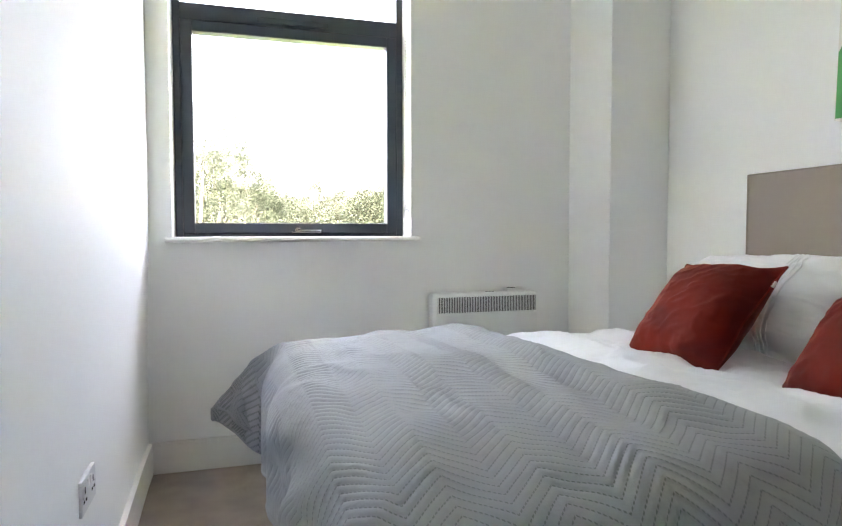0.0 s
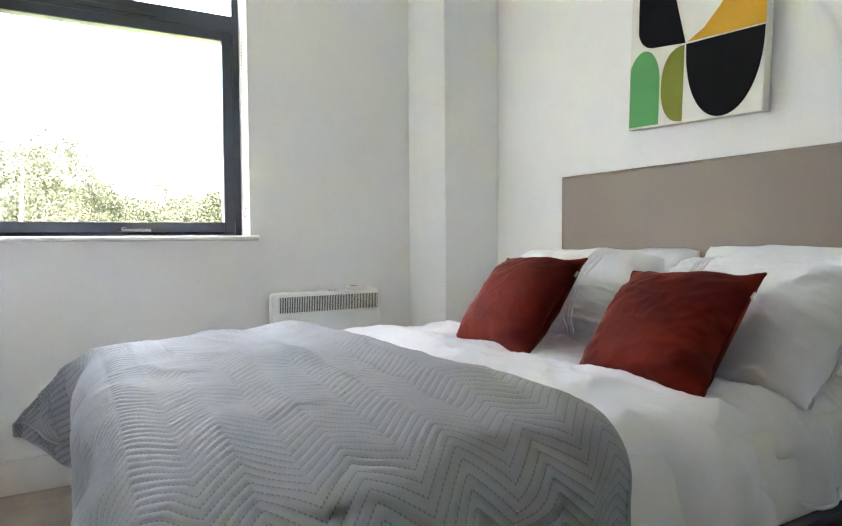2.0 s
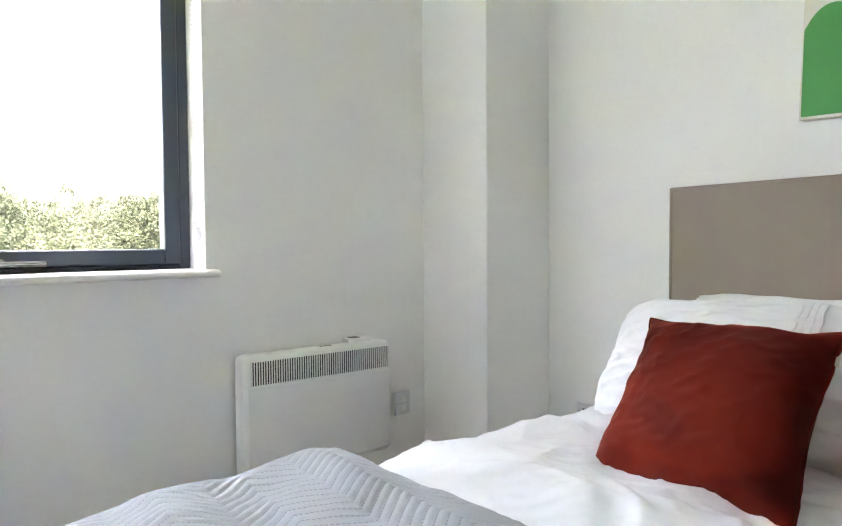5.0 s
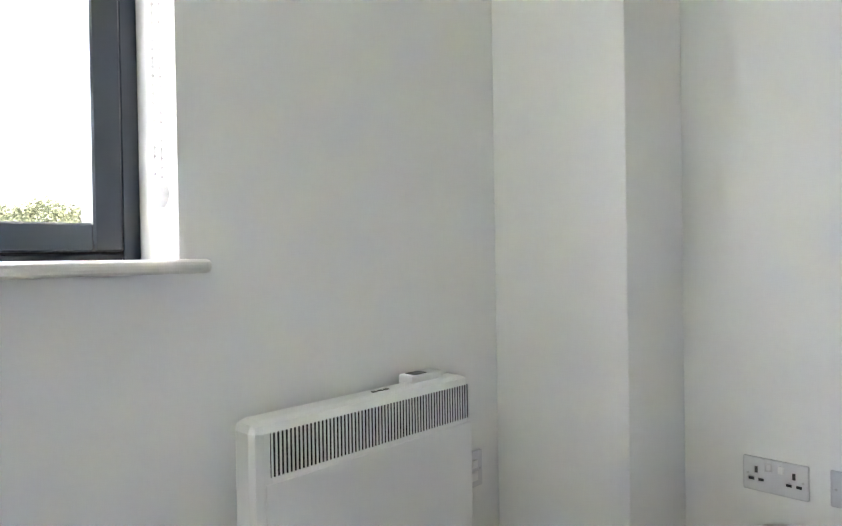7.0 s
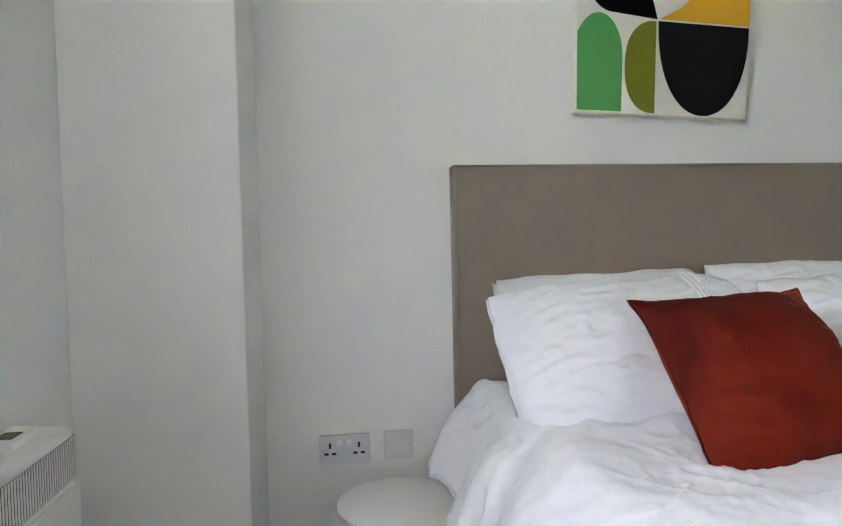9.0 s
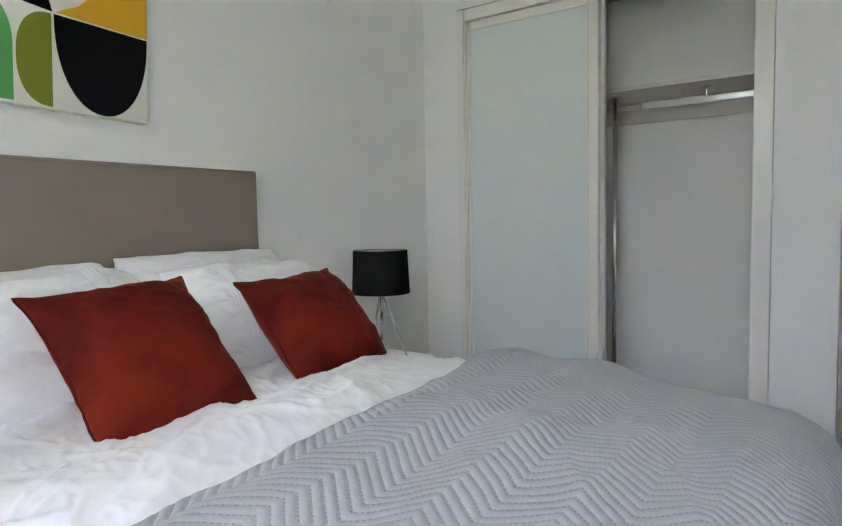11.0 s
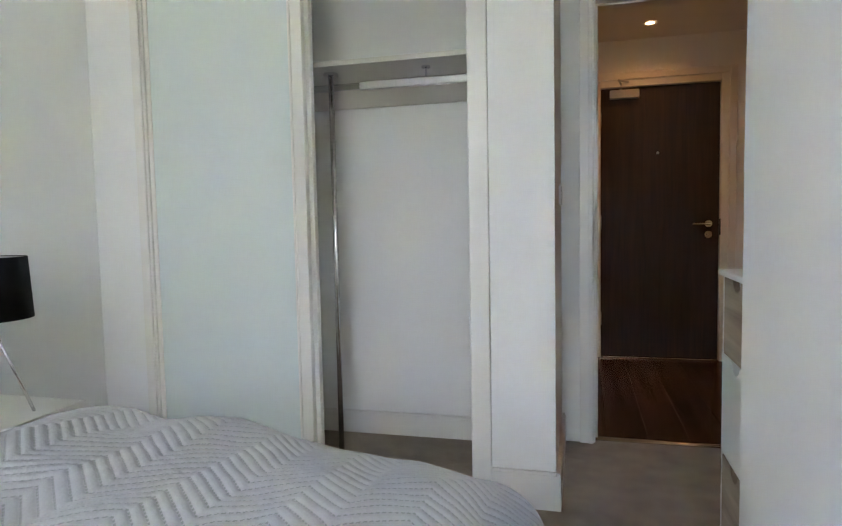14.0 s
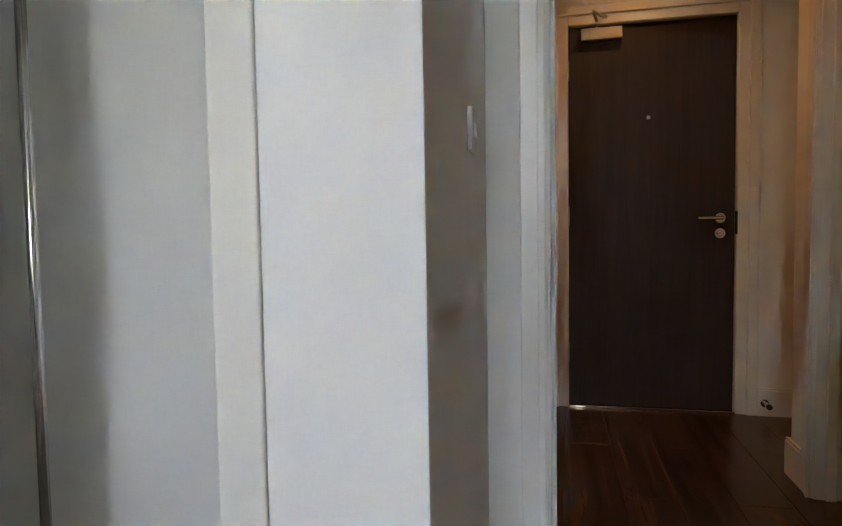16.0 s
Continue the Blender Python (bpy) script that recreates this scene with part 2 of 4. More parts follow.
# ---- mesh helpers ----
def box(bm, x0, x1, y0, y1, z0, z1, bev=0.0, seg=2):
    vs = [bm.verts.new((x, y, z)) for x in (x0, x1) for y in (y0, y1) for z in (z0, z1)]
    q = ((0, 1, 3, 2), (4, 6, 7, 5), (0, 4, 5, 1), (2, 3, 7, 6), (0, 2, 6, 4), (1, 5, 7, 3))
    fs = [bm.faces.new([vs[i] for i in f]) for f in q]
    if bev:
        es = list({e for f in fs for e in f.edges})
        bmesh.ops.bevel(bm, geom=es, offset=bev, segments=seg, affect="EDGES", profile=0.5)


def boxes(*rows, bev=0.0):
    bm = bmesh.new()
    for r in rows:
        box(bm, *r, bev=bev)
    return bm


def tube(bm, p, q, r0, r1=None, n=16, cap=True):
    p, q = Vector(p), Vector(q)
    r1 = r0 if r1 is None else r1
    d = (q - p).normalized()
    a = d.orthogonal().normalized()
    b = d.cross(a)
    rings = []
    for c, r in ((p, r0), (q, r1)):
        rings.append([bm.verts.new(c + r * (math.cos(k * math.tau / n) * a + math.sin(k * math.tau / n) * b)) for k in range(n)])
    for k in range(n):
        bm.faces.new((rings[0][k], rings[0][(k + 1) % n], rings[1][(k + 1) % n], rings[1][k]))
    if cap:
        bm.faces.new(rings[0][::-1])
        bm.faces.new(rings[1])


def tubes(*rows, n=16):
    bm = bmesh.new()
    for r in rows:
        tube(bm, *r, n=n)
    return bm


def bent(bm, pts, r, n=10):
    """A round bar along points."""
    rings = []
    for i, p in enumerate(pts):
        p = Vector(p)
        d = (Vector(pts[min(i + 1, len(pts) - 1)]) - Vector(pts[max(i - 1, 0)])).normalized()
        a = d.cross(Vector((0.13, 0.27, 0.95))).normalized()
        b = d.cross(a)
        rings.append([bm.verts.new(p + r * (math.cos(k * math.tau / n) * a + math.sin(k * math.tau / n) * b)) for k in range(n)])
    for u, v in zip(rings, rings[1:]):
        for k in range(n):
            bm.faces.new((u[k], u[(k + 1) % n], v[(k + 1) % n], v[k]))
    bm.faces.new(rings[0][::-1])
    bm.faces.new(rings[-1])


def sheet(fn, nu, nv, uvfn=None):
    """A grid of points fn(i / nu, j / nv)."""
    bm = bmesh.new()
    g = [[bm.verts.new(fn(i / nu, j / nv)) for j in range(nv + 1)] for i in range(nu + 1)]
    lay = bm.loops.layers.uv.new("UVMap") if uvfn else None
    for i in range(nu):
        for j in range(nv):
            f = bm.faces.new((g[i][j], g[i + 1][j], g[i + 1][j + 1], g[i][j + 1]))
            if lay:
                for lp, (a, b) in zip(f.loops, ((i, j), (i + 1, j), (i + 1, j + 1), (i, j + 1))):
                    lp[lay].uv = uvfn(a / nu, b / nv)
    return bm


def finish(name, bm, material, smooth=False, normals=True):
    if normals:
        bmesh.ops.recalc_face_normals(bm, faces=bm.faces)
    me = bpy.data.meshes.new(name)
    bm.to_mesh(me)
    bm.free()
    me.materials.append(material)
    if smooth:
        me.polygons.foreach_set("use_smooth", [True] * len(me.polygons))
    return new(name, me)


def part(name, bm, material, parent, label="", smooth=False, normals=True):
    ob = finish(name, bm, material, smooth, normals)
    ob.parent = parent
    return tagged(ob, label)


def thing(name, bm, material, label, category, group="", kind="", smooth=False):
    return tagged(finish(name, bm, material, smooth), label, category, group, kind)


def base(name, at, label, category, group="", kind=""):
    ob = new(name)
    ob.location = at
    bpy.context.view_layer.update()
    return tagged(ob, label, category, group, kind)


def under(ob, parent):
    """Parent ob and keep its place in the world."""
    ob.parent = parent
    ob.matrix_parent_inverse = Matrix.Translation(parent.location).inverted()
    return ob


def wpart(name, bm, material, parent, label="", smooth=False):
    """A part whose mesh is in world metres."""
    return under(part(name, bm, material, None, label, smooth), parent)


def setting(name, bm, material, label="", smooth=False):
    return tagged(finish(name, bm, material, smooth), label, "", "", "structure")


def fbm(x, y, z, s=1.0, o=3):
    return noise.fractal(Vector((x * s, y * s, z * s)), 0.6, 2.1, o)


def ridge(n, k):
    """A soft crest where n passes through nought."""
    return 1 / (1 + (k * n) ** 2)


# ---- structure: bedroom ----
CEIL, HALLC = 2.70, 2.40
setting("floor", boxes((-3.11, 0.0, -4.40, 0.0, -0.12, 0.0)), M_CARPET, "taupe short-pile carpet across the bedroom")
setting("ceiling", boxes((-3.25, 0.15, -4.50, 0.30, CEIL, CEIL + 0.12)), M_CEIL, "plain white ceiling")
WX0, WX1, WZ0, WZ1 = -2.374, -1.235, 1.07, 2.62
setting("wall_north", boxes((-3.25, WX0, 0, 0.30, 0, CEIL), (WX1, 0.15, 0, 0.30, 0, CEIL), (WX0, WX1, 0, 0.30, 0, WZ0), (WX0, WX1, 0, 0.30, WZ1, CEIL)), M_WALL, "white painted plaster wall round the window")
setting("wall_east", boxes((0, 0.15, -4.48, 0, 0, CEIL)), M_WALL, "white painted plaster wall behind the headboard")
setting("column", boxes((-0.337, 0.0, -0.389, 0.0, 0, CEIL), bev=0.003), M_WALL, "white boxed-in corner column")


def west_point(u, v):
    y, z = -2.72 * u, CEIL * v
    swell = 1 / (1 + math.exp(-(z - 0.86) / 0.11))
    x = -2.490 + 0.036 * swell * math.exp(-((y + 0.55) / 0.7) ** 2) + 0.088 * (-y / 2.72) ** 1.5
    x += 0.003 * fbm(0, y, z, 1.6)
    return x, y, z


def west_wall():
    bm = sheet(west_point, 60, 60)
    box(bm, -3.10, -2.50, -2.72, -0.0, 0, CEIL)
    box(bm, -2.51, -2.41, -2.72, -2.70, 0, CEIL)
    return bm


setting("wall_west", west_wall(), M_WALL, "white plaster wall with a slight bulge beside the window", smooth=False)
for p in bpy.data.objects["wall_west"].data.polygons:
    p.use_smooth = p.index < 3600
setting("wall_alcove", boxes((-3.25, -3.10, -4.48, 0.0, 0, CEIL)), M_WALL, "white wall of the door alcove")
setting("wall_wardrobe_pier", boxes((-1.985, -1.745, -4.35, -3.61, 0, CEIL), bev=0.002), M_WALL, "white pier between the wardrobe and the door")
setting("wall_wardrobe_nib", boxes((-0.222, 0, -3.72, -3.61, 0, CEIL)), M_WALL, "narrow white wall beside the wardrobe")
setting("wall_wardrobe_head", boxes((-1.745, -0.222, -3.72, -3.61, 2.27, CEIL)), M_WALL, "white wall above the wardrobe")
setting("wall_wardrobe_back", boxes((-1.745, 0, -4.48, -4.28, 0, CEIL)), M_WALL, "white back wall inside the wardrobe")
setting("wardrobe_ceiling", boxes((-1.745, 0, -4.28, -3.72, 2.36, 2.42)), M_CEIL, "white top of the wardrobe recess")
DX0, DX1, DZ = -3.05, -2.143, 2.088
setting("wall_south", boxes((-4.05, DX0 - 0.03, -4.48, -4.35, 0, CEIL), (DX1 + 0.03, -1.745, -4.48, -4.35, 0, CEIL), (DX0 - 0.03, DX1 + 0.03, -4.48, -4.35, DZ + 0.03, CEIL)), M_WALL, "white wall round the bedroom doorway")

# ---- structure: hall ----
setting("hall_subfloor", boxes((-4.05, -1.95, -6.520, -4.40, -0.12, -0.012)), M_DARKGAP, "screed under the hall boards")
setting("hall_ceiling", boxes((-4.05, -1.95, -6.520, -4.48, HALLC, HALLC + 0.1)), M_CEIL, "white hall ceiling with a recessed lamp")
setting("hall_wall_east", boxes((-2.09, -1.95, -6.520, -4.48, 0, HALLC)), M_WALL, "white hall wall")
setting("hall_wall_west", boxes((-3.17, -3.06, -5.445, -5.23, 0, HALLC), (-3.17, -3.06, -5.23, -4.48, 2.065, HALLC)), M_WALL, "white hall wall round a side doorway")
setting("hall_wall_recess", boxes((-3.93, -3.17, -5.445, -5.325, 0, HALLC), (-4.05, -3.93, -6.520, -4.48, 0, HALLC)), M_WALL, "white wall of the hall recess")
FX0, FX1, FZ, FY = -3.062, -2.226, 2.055, -6.28
setting("hall_wall_south", boxes((-4.05, FX0 - 0.07, -6.520, -6.250, 0, HALLC), (FX1 + 0.07, -2.09, -6.520, -6.250, 0, HALLC), (FX0 - 0.07, FX1 + 0.07, -6.520, -6.250, FZ + 0.07, HALLC), (FX0 - 0.07, FX1 + 0.07, -6.520, -6.420, 0, FZ + 0.07)), M_WALL, "white wall round the entrance door")


# ---- skirting ----
def skirt(x0, x1, y0, y1, h=0.145):
    bm = bmesh.new()
    box(bm, x0, x1, y0, y1, 0, h - 0.012)
    cx, cy = (0.004 if abs(x1 - x0) < 0.03 else 0), (0.004 if abs(y1 - y0) < 0.03 else 0)
    box(bm, x0 + cx, x1 - cx, y0 + cy, y1 - cy, h - 0.012, h)
    return bm


for row in ((-2.47, -0.337, -0.018, 0.0), (-0.355, -0.337, -0.389, -0.018), (-0.355, -0.018, -0.407, -0.389), (-0.018, 0, -3.61, -0.389),
            (-0.222, -0.018, -3.61, -3.592), (-1.985, -1.745, -3.61, -3.592), (-2.003, -1.985, -4.33, -3.592), (-3.10, -3.082, -4.35, -2.72),
            (-1.745, 0, -4.28, -4.262), (-1.745, -1.727, -4.262, -3.72),
            (-3.06, -3.042, -5.463, -5.297), (-3.24, -3.06, -5.463, -5.445), (-3.93, -3.172, -6.250, -6.232), (-2.108, -2.09, -6.180, -4.55)):
    setting("baseboard", skirt(*row, h=0.115 if row[2] <= -4.262 and row[2] > -4.30 and row[0] < -1.7 else 0.145), M_TRIM, "white painted skirting board")
bm = bmesh.new()
for k in range(20):
    y0, y1 = -0.018 - k * 0.135, -0.018 - (k + 1) * 0.135
    xa = west_point(y0 / -2.72, 0.02)[0]
    xb = west_point(y1 / -2.72, 0.02)[0]
    vs = [bm.verts.new(c) for c in ((xa - .02, y0, 0), (xa + .018, y0, 0), (xa + .018, y0, .145), (xa - .02, y0, .145), (xb - .02, y1, 0), (xb + .018, y1, 0), (xb + .018, y1, .145), (xb - .02, y1, .145))]
    for f in ((0, 1, 2, 3), (7, 6, 5, 4), (1, 5, 6, 2), (3, 2, 6, 7), (0, 4, 5, 1), (0, 3, 7, 4)):
        bm.faces.new([vs[i] for i in f])
setting("baseboard", bm, M_TRIM, "white painted skirting board")

# ---- window ----
def ring(bm, x0, x1, z0, z1, w, y0, y1, bev=0.003):
    for r in ((x0, x0 + w, y0, y1, z0, z1), (x1 - w, x1, y0, y1, z0, z1), (x0 + w, x1 - w, y0, y1, z0, z0 + w), (x0 + w, x1 - w, y0, y1, z1 - w, z1)):
        box(bm, *r, bev=bev, seg=1)


def window():
    w = base("window_1", (-1.805, 0.2, 1.09), "anthracite aluminium window with a top-hung pane and a fixed upper light", "window", kind="structure")
    bm = bmesh.new()
    for r in ((-2.371, -2.338, 0.165, 0.245, 1.085, WZ1), (-1.272, -1.239, 0.165, 0.245, 1.085, WZ1), (-2.338, -1.272, 0.165, 0.245, 1.085, 1.10), (-2.338, -1.272, 0.165, 0.245, WZ1 - 0.05, WZ1), (-2.338, -1.272, 0.165, 0.245, 2.125, 2.207)):
        box(bm, *r, bev=0.003, seg=1)
    wpart("window_frame", bm, M_ALU, w)
    bm = bmesh.new()
    ring(bm, -2.335, -1.275, 1.103, 2.122, 0.052, 0.152, 0.225, 0.004)
    ring(bm, -2.307, -1.303, 1.131, 2.094, 0.022, 0.162, 0.215, 0.006)
    s = wpart("sash", bm, M_ALU, w)
    bm = bmesh.new()
    ring(bm, -2.308, -1.302, 1.142, 2.084, 0.006, 0.172, 0.21, 0)
    ring(bm, -2.3385, -1.2715, 1.0990, 2.1260, 0.006, 0.178, 0.212, 0)
    wpart("gasket", bm, M_RUBBER, w)
    for nm, r in (("pane", (-2.30, -1.31, 0.186, 0.190, 1.15, 2.078)), ("pane", (-2.338, -1.272, 0.200, 0.204, 2.207, WZ1 - 0.05))):
        g = wpart(nm, boxes(r), M_GLASS, s if r[5] < 2.1 else w, "clear glass")
        g.visible_shadow = False
    bm = bmesh.new()
    box(bm, -1.98, -1.632, 0.157, 0.166, 2.140, 2.166, bev=0.003, seg=1)
    wpart("trickle_vent", bm, M_ALU, w)
    bm = bmesh.new()
    tube(bm, (-1.795, 0.153, 1.119), (-1.795, 0.138, 1.119), 0.013)
    box(bm, -1.825, -1.675, 0.139, 0.155, 1.106, 1.112, bev=0.002, seg=1)
    box(bm, -1.80, -1.675, 0.128, 0.142, 1.112, 1.124, bev=0.004)
    wpart("window_handle", bm, M_HANDLE, s, "polished handle")
    bm = bmesh.new()
    box(bm, -2.405, -1.200, -0.050, 0.002, 1.062, 1.087, bev=0.010, seg=3)
    box(bm, WX0 + 0.002, WX1 - 0.002, 0.0, 0.168, 1.062, 1.086)
    wpart("window_sill", bm, M_TRIM, w, "white gloss window board")
    for nm, r in (("reveal_lining", (WX1 - 0.004, WX1 + 0.0, 0.0, 0.165, 1.087, WZ1)),):
        wpart(nm, boxes(r), M_WALL, w)
    return w


window()
chain = base("blind_chain", (WX1 - 0.012, 0.06, 1.2), "white looped ball chain of a roller blind in the window reveal", "blind chain")
for dy, ph in ((0.045, 0), (0.075, 0.008)):
    bm = bmesh.new()
    tube(bm, (WX1 - 0.012, dy, 1.225), (WX1 - 0.012, dy, 2.60), 0.0009, n=5)
    for k in range(84):
        bmesh.ops.create_icosphere(bm, subdivisions=1, radius=0.0036, matrix=Matrix.Translation((WX1 - 0.012, dy, 1.235 + k * 0.0162 + ph)))
    wpart("chain_strand", bm, M_STEEL, chain, "grey ball chain", smooth=True)
wpart("chain_tensioner", tubes(((WX1 - 0.020, 0.060, 1.205), (WX1 - 0.004, 0.060, 1.205), 0.024), ((WX1 - 0.024, 0.060, 1.205), (WX1 - 0.019, 0.060, 1.205), 0.010), n=24), M_PLATE, chain)

# ---- panel heater ----
def heater():
    h = base("panel_heater", (-0.877, -0.05, 0.38), "white wall-mounted electric panel heater with slotted grille", "heater")
    X0, X1, Z0, Z1, Y0 = -1.163, -0.578, 0.375, 0.799, -0.107
    wpart("body", boxes((X0, X1, Y0, -0.028, Z0, Z1), bev=0.020), M_HEATER, h, smooth=False)
    # no real opening: the grille's inner shade is a near-black strip
    wpart("grille_shade", boxes((X0 + 0.032, X1 - 0.012, Y0 - 0.002, Y0 + 0.01, 0.700, 0.778)), M_DARKGAP, h, "near-black strip for the shade behind the grille")
    nfin = 62
    for k in range(nfin):
        x = X0 + 0.034 + (X1 - X0 - 0.048) * k / (nfin - 1)
        wpart("fin", boxes((x - 0.0019, x + 0.0019, Y0 - 0.0036, Y0 - 0.0019, 0.699, 0.779)), M_HEATER, h)
    wpart("front_panel", boxes((X0 + 0.02, X1 - 0.006, Y0 - 0.005, Y0 - 0.001, Z0 + 0.02, 0.690), bev=0.002), M_HEATER, h)
    wpart("wall_bracket", boxes((X0 + 0.1, X1 - 0.1, -0.028, 0.0, 0.45, 0.75)), M_STEEL, h)
    ctl = wpart("controller", boxes((-0.742, -0.640, -0.072, -0.026, 0.785, 0.815), bev=0.004), M_WHITE_PLASTIC, h, "small control box on top")
    wpart("display", boxes((-0.728, -0.688, -0.066, -0.036, 0.8145, 0.8165)), M_LCD, ctl, "grey display")
    for k in range(3):
        wpart("badge_bar", boxes((-0.86 + k * 0.017, -0.848 + k * 0.017, -0.075, -0.066, 0.7990, 0.8002)), M_LCD, h)


heater()


# ---- sockets and switches ----
def plate(name, at, rot, w, h, label, kind_):
    """A wall plate in its own frame: x across, z up, facing -y."""
    p = new(name)
    p.matrix_world = pose(*at, 0, 0, rot)
    tagged(p, label, "socket" if "socket" in name else "switch")
    part("plate", boxes((-w / 2, w / 2, -0.010, 0.0, -h / 2, h / 2), bev=0.003), M_PLATE, p)
    def screw(x):
        part("screw", tubes(((x, -0.0098, 0), (x, -0.0112, 0), 0.003)), M_STEEL, p)
    screw(-w / 2 + 0.012)
    screw(w / 2 - 0.012)
    if kind_ == "double":
        for cx in (-0.042, 0.042):
            for hx, hz, hw, hh in ((cx, 0.012, 0.0035, 0.008), (cx - 0.011, -0.012, 0.006, 0.0035), (cx + 0.011, -0.012, 0.006, 0.0035)):
                # holes are not cut; their dark inside is a near-black block
                part("pin_hole_shade", boxes((hx - hw, hx + hw, -0.0108, -0.0095, hz - hh, hz + hh)), M_DARKGAP, p)
        for cx in (-0.014, 0.014):
            part("rocker", boxes((cx - 0.007, cx + 0.007, -0.014, -0.009, 0.012, 0.032), bev=0.002), M_WHITE_PLASTIC, p)
    elif kind_ == "rocker":
        part("rocker", boxes((-0.010, 0.010, -0.015, -0.009, -0.014, 0.014), bev=0.002), M_WHITE_PLASTIC, p)
    elif kind_ == "blank":
        part("module", boxes((-0.013, 0.013, -0.013, -0.009, -0.026, 0.026), bev=0.001), M_PLATE, p)
    elif kind_ == "spur":
        part("rocker", boxes((-0.012, 0.012, -0.014, -0.009, 0.004, 0.026), bev=0.002), M_WHITE_PLASTIC, p)
        part("fuse_carrier", boxes((-0.014, 0.014, -0.0125, -0.009, -0.03, -0.006), bev=0.001), M_WHITE_PLASTIC, p)
    return p


plate("double_socket", (-0.0005, -0.612, 0.518), -90, 0.147, 0.086, "white double wall socket beside the bed", "double")
plate("blank_socket_plate", (-0.0005, -0.772, 0.521), -90, 0.086, 0.086, "white single aerial plate beside the sockets", "blank")
plate("spur_switch", (-0.455, -0.0005, 0.515), 0, 0.072, 0.096, "white fused spur switch beside the heater", "spur")
plate("light_switch", (-1.9855, -4.055, 1.187), -90, 0.086, 0.086, "white single light switch beside the doorway", "rocker").matrix_world = pose(-1.9855, -4.055, 1.187, 0, 0, -90)
plate("wall_socket", (west_point(0.487, 0.19)[0] + 0.001, -1.37, 0.475), 90, 0.147, 0.086, "white double socket low on the plaster wall", "double")


# ---- bed ----
BY, HW, FOOT = -1.635, 0.70, 2.00


def bed_top(x, y):
    dent = 1 / (1 + math.exp(-(x + 0.93) / 0.06))
    side = min(1.0, abs(y - BY) / 0.6) ** 2
    return 0.766 - 0.055 * max(0.0, (-x - 1.25) / 0.85) ** 2 - dent * (0.050 - 0.025 * side) + 0.006 * math.cos((y - BY) * 2.4) - max(0.0, min(1.0, (BY - y) / 0.6)) * (0.012 + 0.035 * max(0.0, min(1.0, (-x - 1.2) / 0.8)) ** 2) - 0.030 * max(0.0, min(1.0, (BY - y - 0.32) / 0.38)) ** 2


def wrap(d, edge, r):
    a = d - (edge - r)
    if a <= 0:
        return d, 0.0
    if a < r * math.pi / 2:
        return edge - r + r * math.sin(a / r), r * (1 - math.cos(a / r))
    return edge, r + a - r * math.pi / 2


def drape(s, t, off, rr=0.11):
    """A point of cloth laid on the bed: s from the headboard, t across from the middle."""
    px, dx = wrap(s, FOOT + off, rr)
    py, dy = wrap(abs(t), HW + off, rr)
    sg = 1 if t > 0 else -1
    both = min(dx, dy)
    flare = 0.50 if t > 0 else 0.08
    px += flare * both
    py += 0.10 * both
    x, y = -px, BY + sg * py
    drop = (dx ** 4 + dy ** 4) ** 0.25 - (0.60 * both if t > 0 else 0.0)
    wave = 0.018 * min(1.0, abs(dx - dy) / 0.12) * (math.sin(t * 17 + 3 * fbm(s, t, 0, 2)) if dx > dy else math.sin(s * 15 + 3 * fbm(t, s, 0, 2)))
    if dx > dy:
        x -= wave
    else:
        y += sg * wave
    return x, y, bed_top(x, y) + off - drop


def bed():
    b = base("bed", (-1.0, BY, 0.0), "double bed with a tall taupe upholstered headboard", "bed")
    bm = bmesh.new()
    box(bm, -0.055, -0.003, -2.325, -0.942, 0.0, 1.342, bev=0.007, seg=3)
    hb = wpart("headboard", bm, M_HEADBOARD, b, "taupe faux-leather headboard")
    under_seam = bmesh.new()
    for y in (-2.314, -0.953):
        bent(under_seam, [(-0.0560, y, 0.02 + 0.1 * k) for k in range(14)], 0.0022, 6)
    bent(under_seam, [(-0.0555, -0.953 - 0.1361 * k, 1.333) for k in range(11)], 0.0022, 6)
    bent(under_seam, [(-0.0555, -0.965 - 0.1337 * k, 0.685) for k in range(11)], 0.003, 6)
    wpart("piping", under_seam, M_HEADBOARD, b)
    wpart("divan_base", boxes((-1.96, -0.06, -2.31, -0.96, 0.04, 0.40), bev=0.02), M_DIVAN, b, "dark fabric divan base")
    wpart("mattress", boxes((-1.97, -0.06, -2.315, -0.955, 0.402, 0.66), bev=0.05), M_MATTRESS, b, "white mattress", smooth=True)
    for x in (-1.88, -0.15):
        for y in (-2.25, -1.02):
            wpart("castor", tubes(((x, y, 0.0), (x, y, 0.041), 0.022)), M_DARKGAP, b)


bed()


def quilt_start(t):
    """How far from the headboard the bedspread begins, slanting away towards the window."""
    v = max(0.0, min(1.0, t / (2 * (HW + 0.36)) + 0.5))
    return 1.14 + 0.20 * v ** 1.3 + 0.05 * math.sin(math.pi * v) ** 2 + 0.012 * math.sin(v * 19)


